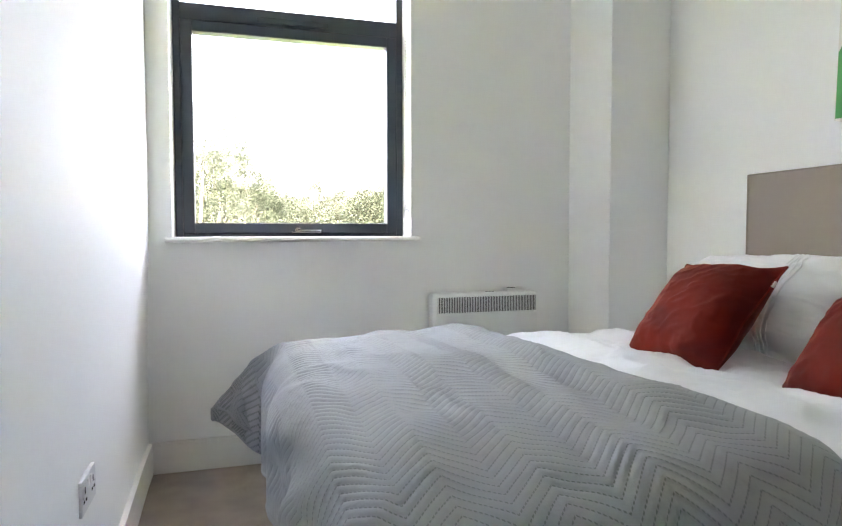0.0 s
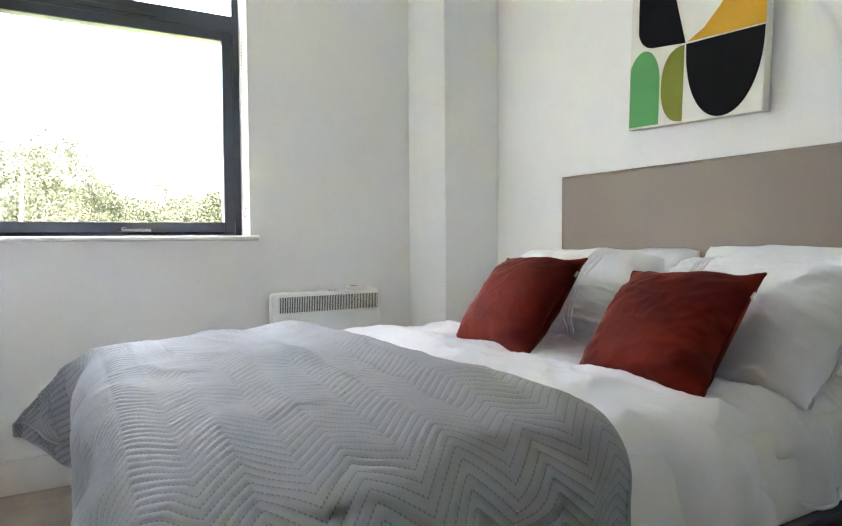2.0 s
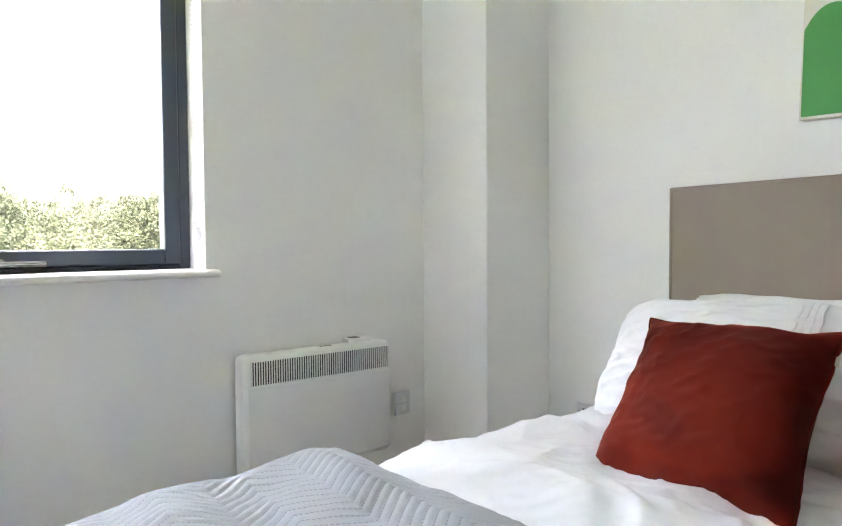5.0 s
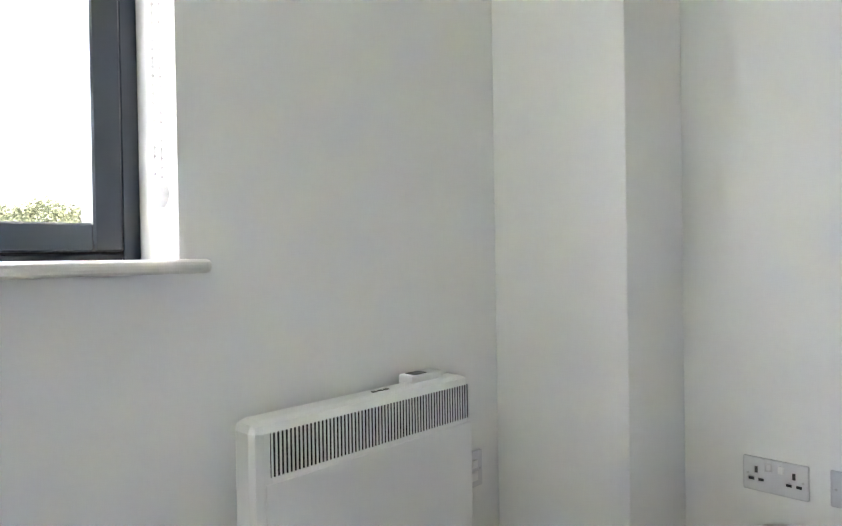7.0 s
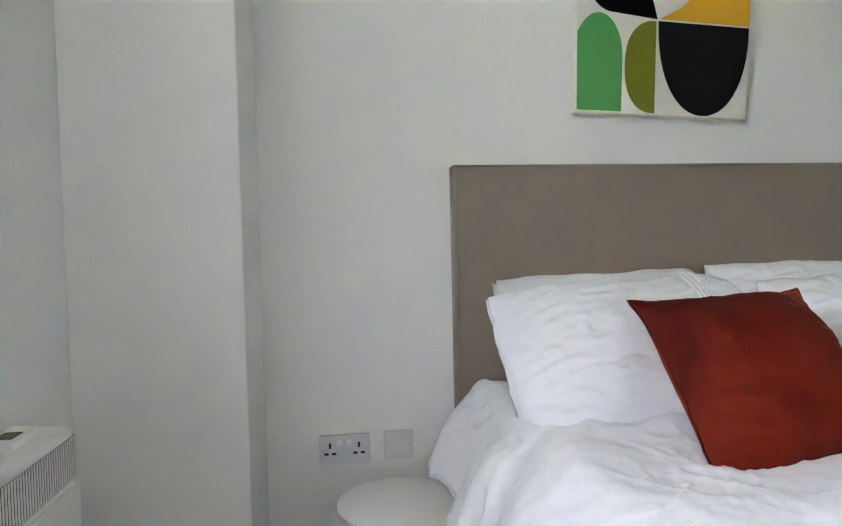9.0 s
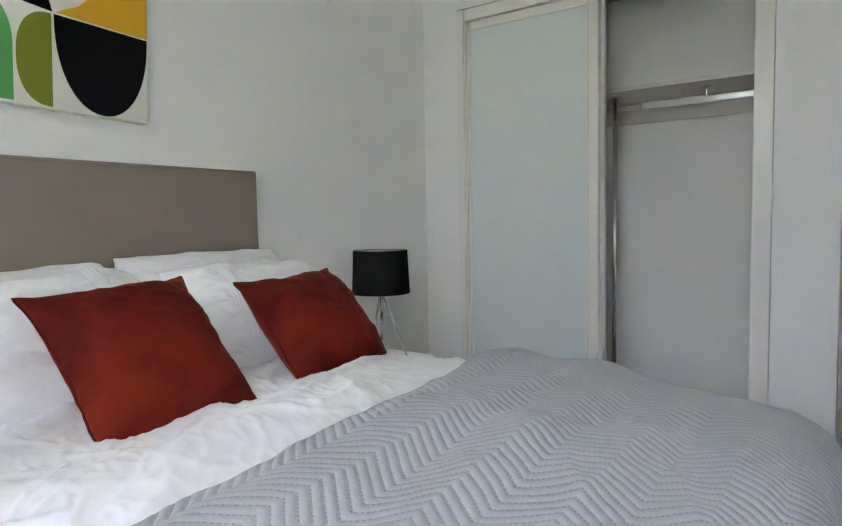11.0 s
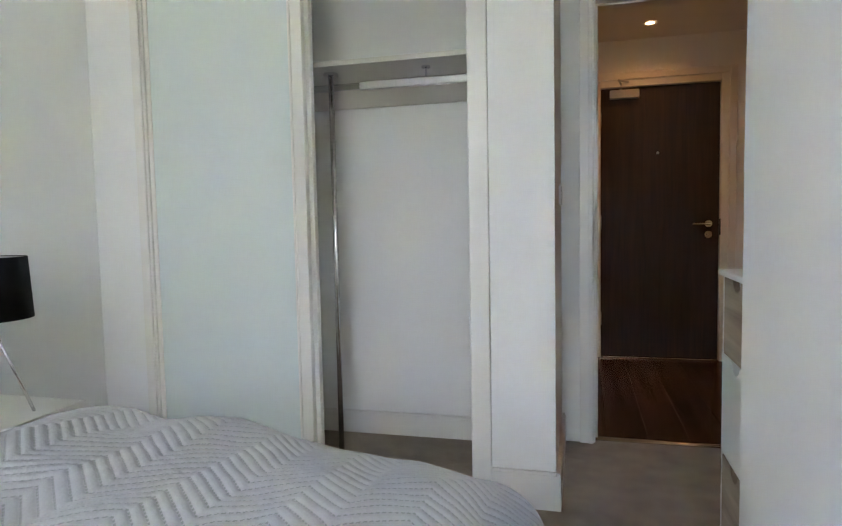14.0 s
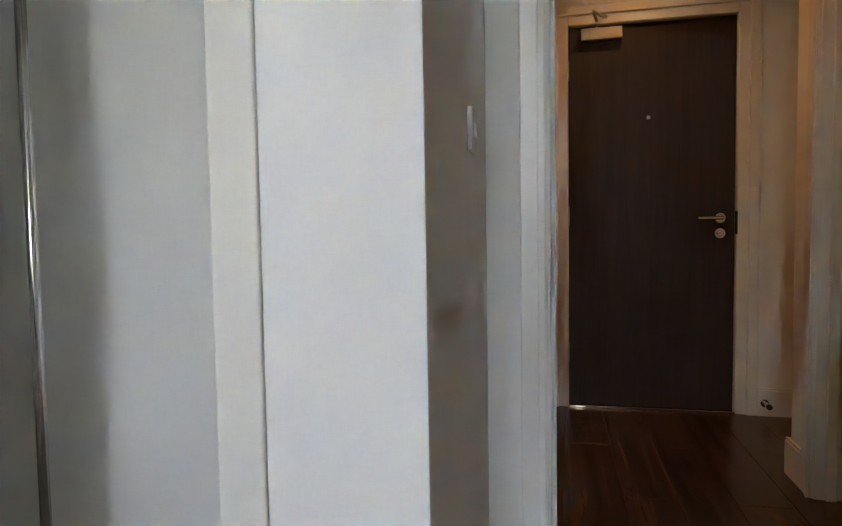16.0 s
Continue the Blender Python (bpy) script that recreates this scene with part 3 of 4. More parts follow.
def duvet_point(u, v):
    north = max(0.0, min(1.0, (v - 0.55) / 0.15))
    s = 0.10 + u * (FOOT + 0.22 - 0.26 * north - 0.10)
    hang = (0.16 + 0.12 / (1 + math.exp(-(s - 0.8) / 0.12))) * (1 - 0.8 * north / (1 + math.exp(-(s - 1.55) / 0.07)))
    t = (v * 2 - 1) * (HW + hang)
    out = 1 / (1 + math.exp((s - quilt_start(t) + 0.09) / 0.05))
    x, y, z = drape(s, t, -0.035 + 0.023 * out)
    free = out
    z -= 0.022 * (1 - free)
    if t > 0:
        y += 0.45 * free * max(0.0, bed_top(x, y) - 0.035 - z)
    wx, wy = x + 0.05 * fbm(x, y, 1, 3, 2), y + 0.05 * fbm(y, x, 2, 3, 2)
    fold = ridge(fbm(wx * 1.0 + 0.45 * wy, wy * 0.38, 7, 4.2, 2), 7)
    fine = ridge(fbm(wx * 0.8 - 0.5 * wy, wy * 0.6, 11, 7.5, 2), 5)
    thin = ridge(fbm(wx * 0.9 + 0.8 * wy, wy * 0.5 - 0.2 * wx, 17, 11, 2), 11)
    crisp = ridge(fbm(wx * 0.5 - wy, wy * 0.9 + 0.6 * wx, 23, 13, 2), 13)
    lump = free * (0.020 * fold + 0.008 * fine + 0.0035 * thin + 0.0025 * crisp + 0.014 * fbm(x, y, 3, 3, 2) - 0.012)
    over = max(0.0, abs(y - BY) - HW + 0.03)
    z += lump if over == 0 else lump * max(0.0, 1 - over / 0.05)
    y += (1 if y > BY else -1) * min(1.0, over / 0.03) * (lump + 0.012 * free)
    return x, y, z


def quilt_point(u, v):
    t = (v * 2 - 1) * (HW + 0.36)
    s0 = quilt_start(t)
    s = s0 + u * (FOOT + 0.30 - s0)
    x, y, z = drape(s, t, 0.010)
    z += 0.010 * fbm(x, y, 0.5, 3.2, 3) * (1.2 - 0.5 * u) + 0.006 * math.sin(11 * x + 4 * y + 3 * fbm(x, y, 2, 2))
    q = s - s0
    roll_ = 0.7 + 0.9 * abs(fbm(0.5, y, 4.0, 2.0, 2))
    z += roll_ * (0.014 * math.exp(-((q - 0.07) / 0.055) ** 2) - 0.010 * math.exp(-((q - 0.20) / 0.05) ** 2) + 0.008 * math.exp(-((q - 0.31) / 0.06) ** 2))
    z += 0.007 * ridge(fbm(x, y * 0.6, 5.0, 5.0, 2), 5) * (0.4 + 0.6 * u)
    return x, y, z


def cloth(name, fn, nu, nv, m, label, cat, thick):
    ob = thing(name, sheet(fn, nu, nv), m, label, cat, smooth=True)
    so = ob.modifiers.new("thick", "SOLIDIFY")
    so.thickness, so.offset = thick, -1
    return ob


cloth("duvet", duvet_point, 260, 300, M_LINEN, "crumpled white cotton duvet spread over the bed", "duvet", 0.02)


def quilt_map(u, v):
    return quilt_start((v * 2 - 1) * (HW + 0.36)) * (1 - u) + u * (FOOT + 0.30), v * 2 * (HW + 0.36)


def quilting(a, b):
    """Height of the wadding between the zigzag seams."""
    w = WAVE / 2
    zig = abs((a / w) % 2.0 - 1.0)
    zig = (1.0 - zig) * RISE
    f = abs(((b + zig) / (PITCH / 2)) % 2.0 - 1.0)
    tri = 1.0 - f
    return 0.0041 * min(1.0, tri * 1.8) ** 0.6 * (0.8 + 0.4 * noise.noise(Vector((a * 9, b * 9, 4.0))))


def quilted(nu, nv):
    bm = sheet(quilt_point, nu, nv, quilt_map)
    bm.normal_update()
    bm.verts.ensure_lookup_table()
    up = 1 if bm.verts[(nu // 2) * (nv + 1) + nv // 2].normal.z > 0 else -1
    moves = [v.normal.copy() for v in bm.verts]
    for i in range(nu + 1):
        for j in range(nv + 1):
            k = i * (nv + 1) + j
            bm.verts[k].co += moves[k] * up * quilting(*quilt_map(i / nu, j / nv))
    return bm


qb = thing("quilt", quilted(280, 760), M_QUILT, "grey quilted bedspread with zigzag stitching over the foot of the bed", "bedspread", smooth=True)
qs = qb.modifiers.new("thick", "SOLIDIFY")
qs.thickness, qs.offset = 0.009, -1


q_ob, d_ob = bpy.data.objects["quilt"], bpy.data.objects["duvet"]
def edge_strip(fn, n, name, lift, to=q_ob, m=M_QUILT):
    bm = bmesh.new()
    bent(bm, [tuple(Vector(fn(k / n)) + Vector((0, 0, lift))) for k in range(n + 1)], 0.006, 8)
    ob = finish(name, bm, m, True)
    ob.parent = to
edge_strip(lambda q: quilt_point(0.0, q), 120, "hem", -0.003)
edge_strip(lambda q: quilt_point(1.0, q), 120, "hem", 0.0)
edge_strip(lambda q: quilt_point(q, 0.0), 90, "hem", 0.0)
edge_strip(lambda q: quilt_point(q, 1.0), 90, "hem", 0.0)
for k in (0.0, 1.0):
    edge_strip(lambda q: duvet_point(q, k), 90, "seam", -0.004, d_ob, M_LINEN)


def stuffed(a, b, t, seed, puff, fat, rough):
    """Height of a stuffed case over its middle plane at (a, b) in -1..1."""
    e = max(0.0, 1 - abs(a) ** fat) * max(0.0, 1 - abs(b) ** fat)
    wr = fbm(a * 1.1 + seed, b * 1.1, seed * 1.7, 1.3, 2)
    crease = ridge(fbm(a * 1.6 + 0.7 * b + seed * 3, b * 0.8 - 0.4 * a, 0.3, 2.0, 2), 6)
    small = ridge(fbm(a * 2.2 - 1.1 * b + seed, b * 1.9 + seed * 2, 0.7, 2.0, 2), 5)
    crisp = ridge(fbm(a * 2.4 + 1.8 * b + seed * 5, b * 1.5 - 1.2 * a, 1.3, 2.2, 2), 12)
    return t / 2 * e ** puff * (1 + 0.16 * rough * wr) + rough * min(1.0, e * 3) * (0.014 * crease + 0.004 * small + 0.0032 * crisp)


def pillow_mesh(w, h, t, seed, flange=0.0, n=34, puff=0.55, pinch=0.0, rough=1.0, fat=2.6):
    """A stuffed cushion lying flat: x across w, y along h, z thick."""
    bm = bmesh.new()
    top, bot = {}, {}
    for i in range(n + 1):
        for j in range(n + 1):
            a, b = i / n * 2 - 1, j / n * 2 - 1
            z = t / 2 * (max(0.0, 1 - abs(a) ** fat) * max(0.0, 1 - abs(b) ** fat)) ** puff
            x, y = a * w / 2 * (1 - pinch * (1 - b * b) * abs(a) ** 3), b * h / 2 * (1 - pinch * (1 - a * a) * abs(b) ** 3)
            wr = fbm(a * 1.3 + seed, b * 1.3, seed * 1.7, 1.6, 2)
            z2 = stuffed(a, b, t, seed, puff, fat, rough)
            top[i, j] = bm.verts.new((x + 0.008 * wr, y + 0.008 * fbm(b, a + seed, 1, 2), z2))
            if i in (0, n) or j in (0, n):
                bot[i, j] = top[i, j]
            else:
                bot[i, j] = bm.verts.new((x, y, -z * (1 + 0.1 * wr)))
    for i in range(n):
        for j in range(n):
            bm.faces.new((top[i, j], top[i + 1, j], top[i + 1, j + 1], top[i, j + 1]))
            bm.faces.new((bot[i, j], bot[i, j + 1], bot[i + 1, j + 1], bot[i + 1, j]))
    return bm


def end_flap(w, h, f, seed, side, n=26):
    """The loose open end of a pillowcase."""
    def pt(u, v):
        a = u * 2 - 1
        y = h / 2 * 0.93 + v * (f + 0.03 * h)
        bulge = 0.06 * (1 - abs(a) ** 2.4) * (1 - v) ** 1.5
        return a * w / 2 * (0.90 + 0.07 * v), side * y, bulge + 0.016 * v * fbm(a * 1.5 + seed, v, 0, 2.0)
    bm = sheet(pt, n, 6)
    def pb(u, v):
        x, y, z = pt(u, v)
        a = u * 2 - 1
        return x, y, -0.06 * (1 - abs(a) ** 2.4) * (1 - v) ** 1.5 - 0.006 + 0.016 * v * fbm(a * 1.5 + seed, v, 0, 2.0)
    g = [[bm.verts.new(pb(i / n, j / 6)) for j in range(7)] for i in range(n + 1)]
    for i in range(n):
        for j in range(6):
            bm.faces.new((g[i][j], g[i][j + 1], g[i + 1][j + 1], g[i + 1][j]))
    return bm


def pillow(at, lean, yaw, roll, w, h, t, seed, tucks, flap, label):
    p = new("pillow")
    p.matrix_world = pose(*at) @ pose(0, 0, 0, 0, 0, yaw) @ pose(0, 0, 0, 0, lean, 0) @ pose(0, 0, 0, 0, 0, roll)
    tagged(p, label, "pillow", "pillows on the bed")
    part("pillow_body", pillow_mesh(w, h, t, seed, n=84, puff=0.5, fat=3.6, rough=0.6), M_PILLOW, p, smooth=True)
    part("open_end", end_flap(w, h, 0.010, seed, flap), M_PILLOW, p, smooth=True, normals=False)
    if tucks:
        for k in range(4):
            bm = bmesh.new()
            b = -flap * (0.40 + k * 0.045)
            pts = []
            for q in range(21):
                a = (q / 20 * 2 - 1) * 0.93
                wr = fbm(a * 1.3 + seed, b * 1.3, seed * 1.7, 1.6, 2)
                pts.append((a * w / 2 + 0.008 * wr, b * h / 2 + 0.008 * fbm(b, a + seed, 1, 2), stuffed(a, b, t, seed, 0.5, 3.6, 0.6) + 0.001))
            bent(bm, pts, 0.0026, 6)
            part("pin_tuck", bm, M_PILLOW, p, smooth=True)
    return p


# local x points up the headboard after the lean, local y runs along it
def cushion(at, lean, yaw, roll, seed, label):
    c = new("cushion")
    c.matrix_world = pose(*at) @ pose(0, 0, 0, 0, 0, yaw) @ pose(0, 0, 0, 0, lean, 0) @ pose(0, 0, 0, 0, 0, roll)
    tagged(c, label, "cushion", "velvet cushions on the bed")
    part("cushion_cover", pillow_mesh(0.405, 0.398, 0.185, seed, n=64, puff=0.66, pinch=0.085, rough=0.32), M_VELVET, c, smooth=True)
    loop, w, h, pinch = [], 0.405, 0.398, 0.085
    for k in range(160):
        side, q = divmod(k, 40)
        v = q / 20 - 1
        a, b = ((1, v), (-v, 1), (-1, -v), (v, -1))[side]
        wr = fbm(a * 1.3 + seed, b * 1.3, seed * 1.7, 1.6, 2)
        loop.append((a * w / 2 * (1 - pinch * (1 - b * b) * abs(a) ** 3) + 0.008 * wr, b * h / 2 * (1 - pinch * (1 - a * a) * abs(b) ** 3) + 0.008 * fbm(b, a + seed, 1, 2), 0.0))
    bm = bmesh.new()
    bent(bm, loop + loop[:1], 0.0032, 7)
    part("edge_seam", bm, M_VELVET, c, smooth=True)
    part("label_tag", boxes((0.122, 0.142, -0.197, -0.191, -0.003, 0.003)), M_TAG, c, "small pale sewn label")
    return c


# (leaning: rotation about y lifts the +x edge towards the headboard)
pillow((-0.165, -1.37, 0.838), -62, 0, 1, 0.39, 0.62, 0.18, 1.3, False, 1, "plump white pillow upright against the headboard")
pillow((-0.165, -2.04, 0.850), -62, 0, 0, 0.40, 0.66, 0.18, 4.1, False, -1, "plump white pillow upright against the headboard")
pillow((-0.385, -1.335, 0.828), -52, 3, 2, 0.40, 0.68, 0.28, 2.2, True, 1, "white pintucked pillow leaning behind a rust cushion")
pillow((-0.40, -2.03, 0.826), -50, -4, -2, 0.40, 0.58, 0.22, 6.4, True, -1, "white pintucked pillow leaning behind a rust cushion")
cushion((-0.706, -1.432, 0.844), -48, 0, 3, 3.3, "rust velvet cushion leaning on the window-side pillow")
cushion((-0.683, -2.006, 0.821), -48, 0, 2, 8.2, "rust velvet cushion leaning on the far pillow")


# ---- painting ----
def painting():
    p = new("painting")
    p.matrix_world = pose(-0.005, -1.610, 1.867, 0, 2.0, -90)
    tagged(p, "abstract canvas print of black, green, olive and ochre shapes", "painting")
    W, H = 0.558, 0.76
    cv = part("canvas", boxes((-W / 2, W / 2, -0.038, 0.0, -H / 2, H / 2), bev=0.003), M_CANVAS, p, "cream stretched canvas")
    L, B = -W / 2, -H / 2
    def shape(name, pts, m):
        bm = bmesh.new()
        a = [bm.verts.new((L + x, -0.0386, B + z)) for x, z in pts]
        b = [bm.verts.new((L + x, -0.0376, B + z)) for x, z in pts]
        bm.faces.new(a)
        n = len(a)
        for k in range(n):
            bm.faces.new((a[k], a[(k + 1) % n], b[(k + 1) % n], b[k]))
        part(name, bm, m, cv)
    def arc(cx, cz, rx, rz, a0, a1, n=18, pw=1.0):
        out = []
        for k in range(n + 1):
            q = radians(a0 + (a1 - a0) * k / n)
            c, s = math.cos(q), math.sin(q)
            out.append((cx + rx * math.copysign(abs(c) ** pw, c), cz + rz * math.copysign(abs(s) ** pw, s)))
        return out
    shape("green_arch", [(0.006, 0.008), (0.146, 0.008), (0.146, 0.16)] + arc(0.070, 0.172, 0.076, 0.126, 0, 140, 18, 1.0) + [(0.004, 0.24)], M_P_GREEN)
    shape("olive_half_round", [(0.252, 0.006), (0.252, 0.282)] + arc(0.248, 0.144, 0.094, 0.138, 90, 270, 24, 0.85), M_P_OLIVE)
    shape("black_bowl", [(0.259, 0.283), (0.556, 0.278)] + arc(0.4075, 0.268, 0.148, 0.264, 0, -180, 36, 0.95), M_P_BLACK)
    shape("black_quarter", [(0.256, 0.288)] + arc(0.125, 0.380, 0.086, 0.080, 255, 180, 12) + [(0.036, 0.61), (0.165, 0.61)], M_P_BLACK)
    shape("ochre_sweep", [(0.262, 0.289), (0.557, 0.283), (0.557, 0.64), (0.505, 0.60), (0.477, 0.52), (0.440, 0.45), (0.390, 0.385), (0.330, 0.325)], M_P_YELLOW)


painting()


# ---- bedside tables and lamp ----
def bedside(x, y, top, half, label):
    b = base("bedside_table", (x, y, 0), label, "bedside table", "bedside tables")
    wpart("tabletop", boxes((x - half, x + half, y - half, y + half, top - 0.022, top), bev=0.004), M_WHITE_PLASTIC, b)
    k = half - 0.01
    wpart("carcass", boxes((x - k, x + k, y - k, y + k, 0.06, top - 0.022)), M_WHITE_PLASTIC, b)
    dh = (top - 0.022 - 0.09) / 2
    for z in (0.08, 0.09 + dh):
        wpart("drawer", boxes((x - k - 0.016, x - k, y - k + 0.005, y + k - 0.005, z, z + dh - 0.012), bev=0.003), M_WHITE_PLASTIC, b)
    for dx in (-0.13, 0.13):
        for dy in (-0.13, 0.13):
            wpart("foot", tubes(((x + dx, y + dy, 0), (x + dx, y + dy, 0.06), 0.016)), M_STEEL, b)


rt = base("round_bedside_table", (-0.22, -0.755, 0), "small round white bedside table between the bed and the column", "bedside table", "bedside tables")
bm = tubes(((-0.22, -0.755, 0.420), (-0.22, -0.755, 0.440), 0.168), n=40)
bmesh.ops.bevel(bm, geom=[e for e in bm.edges if abs(e.verts[0].co.z - e.verts[1].co.z) < 0.001], offset=0.004, segments=2, affect="EDGES", profile=0.5)
wpart("tabletop", bm, M_WHITE_PLASTIC, rt)
wpart("pedestal", tubes(((-0.22, -0.755, 0.016), (-0.22, -0.755, 0.420), 0.022)), M_WHITE_PLASTIC, rt, smooth=False)
wpart("foot_plate", tubes(((-0.22, -0.755, 0.0), (-0.22, -0.755, 0.016), 0.125, 0.115), n=40), M_WHITE_PLASTIC, rt)
bedside(-0.25, -2.82, 0.507, 0.20, "white bedside table beside the bed under the lamp")


def lamp():
    X, Y, Z = -0.290, -2.81, 0.508
    l = base("table_lamp", (X, Y, Z), "tripod table lamp with chrome legs and a black drum shade", "lamp")
    bm = bmesh.new()
    n = 72
    rows = [(0.130, 0.812), (0.121, 1.004), (0.118, 1.004), (0.127, 0.812)]
    rg = [[bm.verts.new((X + r * math.cos(k * math.tau / n), Y + r * math.sin(k * math.tau / n), z)) for k in range(n)] for r, z in rows]
    for a in range(4):
        u, v = rg[a], rg[(a + 1) % 4]
        for k in range(n):
            bm.faces.new((u[k], u[(k + 1) % n], v[(k + 1) % n], v[k]))
    sh = wpart("shade", bm, M_SHADE, l, "black fabric drum shade")
    bm = bmesh.new()
    rg = [[bm.verts.new((X + r * math.cos(k * math.tau / n), Y + r * math.sin(k * math.tau / n), z)) for k in range(n)] for r, z in ((0.1255, 0.814), (0.1165, 1.002))]
    for k in range(n):
        bm.faces.new((rg[0][k], rg[0][(k + 1) % n], rg[1][(k + 1) % n], rg[1][k]))
    wpart("shade_lining", bm, M_SHADE_IN, sh, "silvery inner lining", smooth=True)
    wpart("stem", tubes(((X, Y, 0.60), (X, Y, 0.90), 0.010)), M_CHROME, l, smooth=True)
    wpart("lamp_holder", tubes(((X, Y, 0.87), (X, Y, 0.93), 0.018)), M_WHITE_PLASTIC, l)
    wpart("spider", tubes(((X - 0.117, Y, 0.99), (X + 0.117, Y, 0.99), 0.002), ((X, Y - 0.117, 0.99), (X, Y + 0.117, 0.99), 0.002), n=6), M_CHROME, l)
    for k in range(3):
        q = radians(95 + 120 * k)
        wpart("leg", tubes(((X, Y, 0.83), (X + 0.115 * math.cos(q), Y + 0.115 * math.sin(q), Z), 0.005)), M_CHROME, l, smooth=True)
    bm = bmesh.new()
    bent(bm, [(X + 0.01, Y, 0.62), (X - 0.02, Y + 0.03, 0.56), (X - 0.07, Y + 0.06, 0.515), (X - 0.04, Y + 0.12, 0.513), (X + 0.05, Y + 0.14, 0.513), (X + 0.12, Y + 0.08, 0.513)], 0.003, 8)
    wpart("power_cord", bm, M_CORD, l, "black power cord")


lamp()


# ---- sliding wardrobe ----
def wardrobe():
    w = base("sliding_wardrobe", (-0.98, -3.66, 0), "built-in wardrobe with a pale green glass sliding door standing half open", "wardrobe")
    bm = bmesh.new()
    box(bm, -0.268, -0.226, -3.70, -3.598, 0, 2.262, bev=0.004)
    box(bm, -0.280, -0.268, -3.70, -3.606, 0, 2.262, bev=0.003)
    wpart("side_frame", bm, M_WARD_FRAME, w)
    bm = bmesh.new()
    box(bm, -1.743, -1.668, -3.70, -3.606, 0, 2.262, bev=0.004)
    wpart("side_frame", bm, M_WARD_FRAME, w)
    wpart("top_track", boxes((-1.668, -0.280, -3.71, -3.600, 2.20, 2.262), bev=0.003), M_WARD_FRAME, w)
    wpart("floor_track", boxes((-1.668, -0.280, -3.70, -3.62, 0.0, 0.012)), M_STEEL, w)
    d = wpart("sliding_door", boxes((-1.006, -0.952, -3.652, -3.616, 0.014, 2.198), (-0.30, -0.281, -3.648, -3.616, 0.014, 2.198), (-0.952, -0.30, -3.648, -3.616, 0.014, 0.06), (-0.952, -0.30, -3.648, -3.616, 2.15, 2.198), bev=0.004), M_WARD_FRAME, w)
    wpart("glass_panel", boxes((-0.952, -0.30, -3.640, -3.622, 0.06, 2.15)), M_FROST, d, "pale green glass door panel")
    wpart("door_bead", boxes((-0.960, -0.948, -3.618, -3.610, 0.014, 2.198), bev=0.003), M_WARD_FRAME, d)
    wpart("rear_sliding_door", boxes((-1.020, -0.33, -3.694, -3.658, 0.014, 2.198), bev=0.004), M_WARD_FRAME, w)
    wpart("shelf", boxes((-1.743, -0.004, -4.262, -3.885, 1.772, 1.795), bev=0.002), M_SHELF, w)
    wpart("shelf_batten", boxes((-1.727, -0.004, -4.28, -4.262, 1.655, 1.772)), M_SHELF, w)


wardrobe()
rail = base("clothes_rail", (-0.964, -4.012, 0), "chrome wardrobe rail on a floor-to-shelf post", "clothes rail")
wpart("post", tubes(((-0.964, -4.012, 0.0), (-0.964, -4.012, 1.765), 0.0125)), M_CHROME, rail, smooth=True)
wpart("post_flange", tubes(((-0.964, -4.012, 1.760), (-0.964, -4.012, 1.772), 0.034)), M_CHROME, rail)
wpart("rail", boxes((-1.742, -0.02, -4.024, -4.008, 1.690, 1.722), bev=0.006), M_CHROME, rail)
wpart("rail_sleeve", boxes((-1.742, -1.10, -4.027, -4.005, 1.687, 1.725), bev=0.007), M_STEEL, rail)
wpart("rail_hanger", tubes(((-1.414, -4.016, 1.72), (-1.414, -4.016, 1.772), 0.005), ((-1.414, -4.016, 1.764), (-1.414, -4.016, 1.772), 0.02)), M_CHROME, rail)


# ---- bedroom doorway ----
def architrave(bm, x0, x1, z1, w, y0, y1):
    for r in ((x0 - w, x0, y0, y1, 0, z1 + w), (x1, x1 + w, y0, y1, 0, z1 + w), (x0, x1, y0, y1, z1, z1 + w)):
        box(bm, *r, bev=0.004, seg=2)


dr = base("door_1", (DX0, -4.35, 0), "dark brown bedroom door standing open in a white frame", "door", kind="structure")
bm = bmesh.new()
for r in ((DX0 - 0.03, DX0, -4.482, -4.348, 0, DZ), (DX1, DX1 + 0.03, -4.482, -4.348, 0, DZ), (DX0 - 0.03, DX1 + 0.03, -4.482, -4.348, DZ, DZ + 0.03)):
    box(bm, *r, bev=0.002, seg=1)
for r in ((DX0, DX0 + 0.012, -4.48, -4.40, 0, DZ - 0.012), (DX1 - 0.012, DX1, -4.48, -4.40, 0, DZ - 0.012), (DX0, DX1, -4.48, -4.40, DZ - 0.012, DZ)):
    box(bm, *r, bev=0.002, seg=1)
wpart("door_lining", bm, M_TRIM, dr, "white door lining")
bm = bmesh.new()
architrave(bm, DX0 - 0.008, DX1 + 0.008, DZ + 0.008, 0.066, -4.352, -4.332)
architrave(bm, DX0 - 0.012, DX1 + 0.012, DZ + 0.012, 0.020, -4.336, -4.326)
wpart("architrave", bm, M_TRIM, dr, "white moulded architrave")
bm = bmesh.new()
architrave(bm, DX0 - 0.008, DX1 + 0.008, DZ + 0.008, 0.066, -4.498, -4.48)
wpart("architrave", bm, M_TRIM, dr, "white moulded architrave")
wpart("door_leaf", boxes((DX0 - 0.046, DX0 - 0.002, -4.335, -3.640, 0.012, DZ - 0.006), bev=0.002), M_DOOR, dr, "dark brown veneered door leaf")
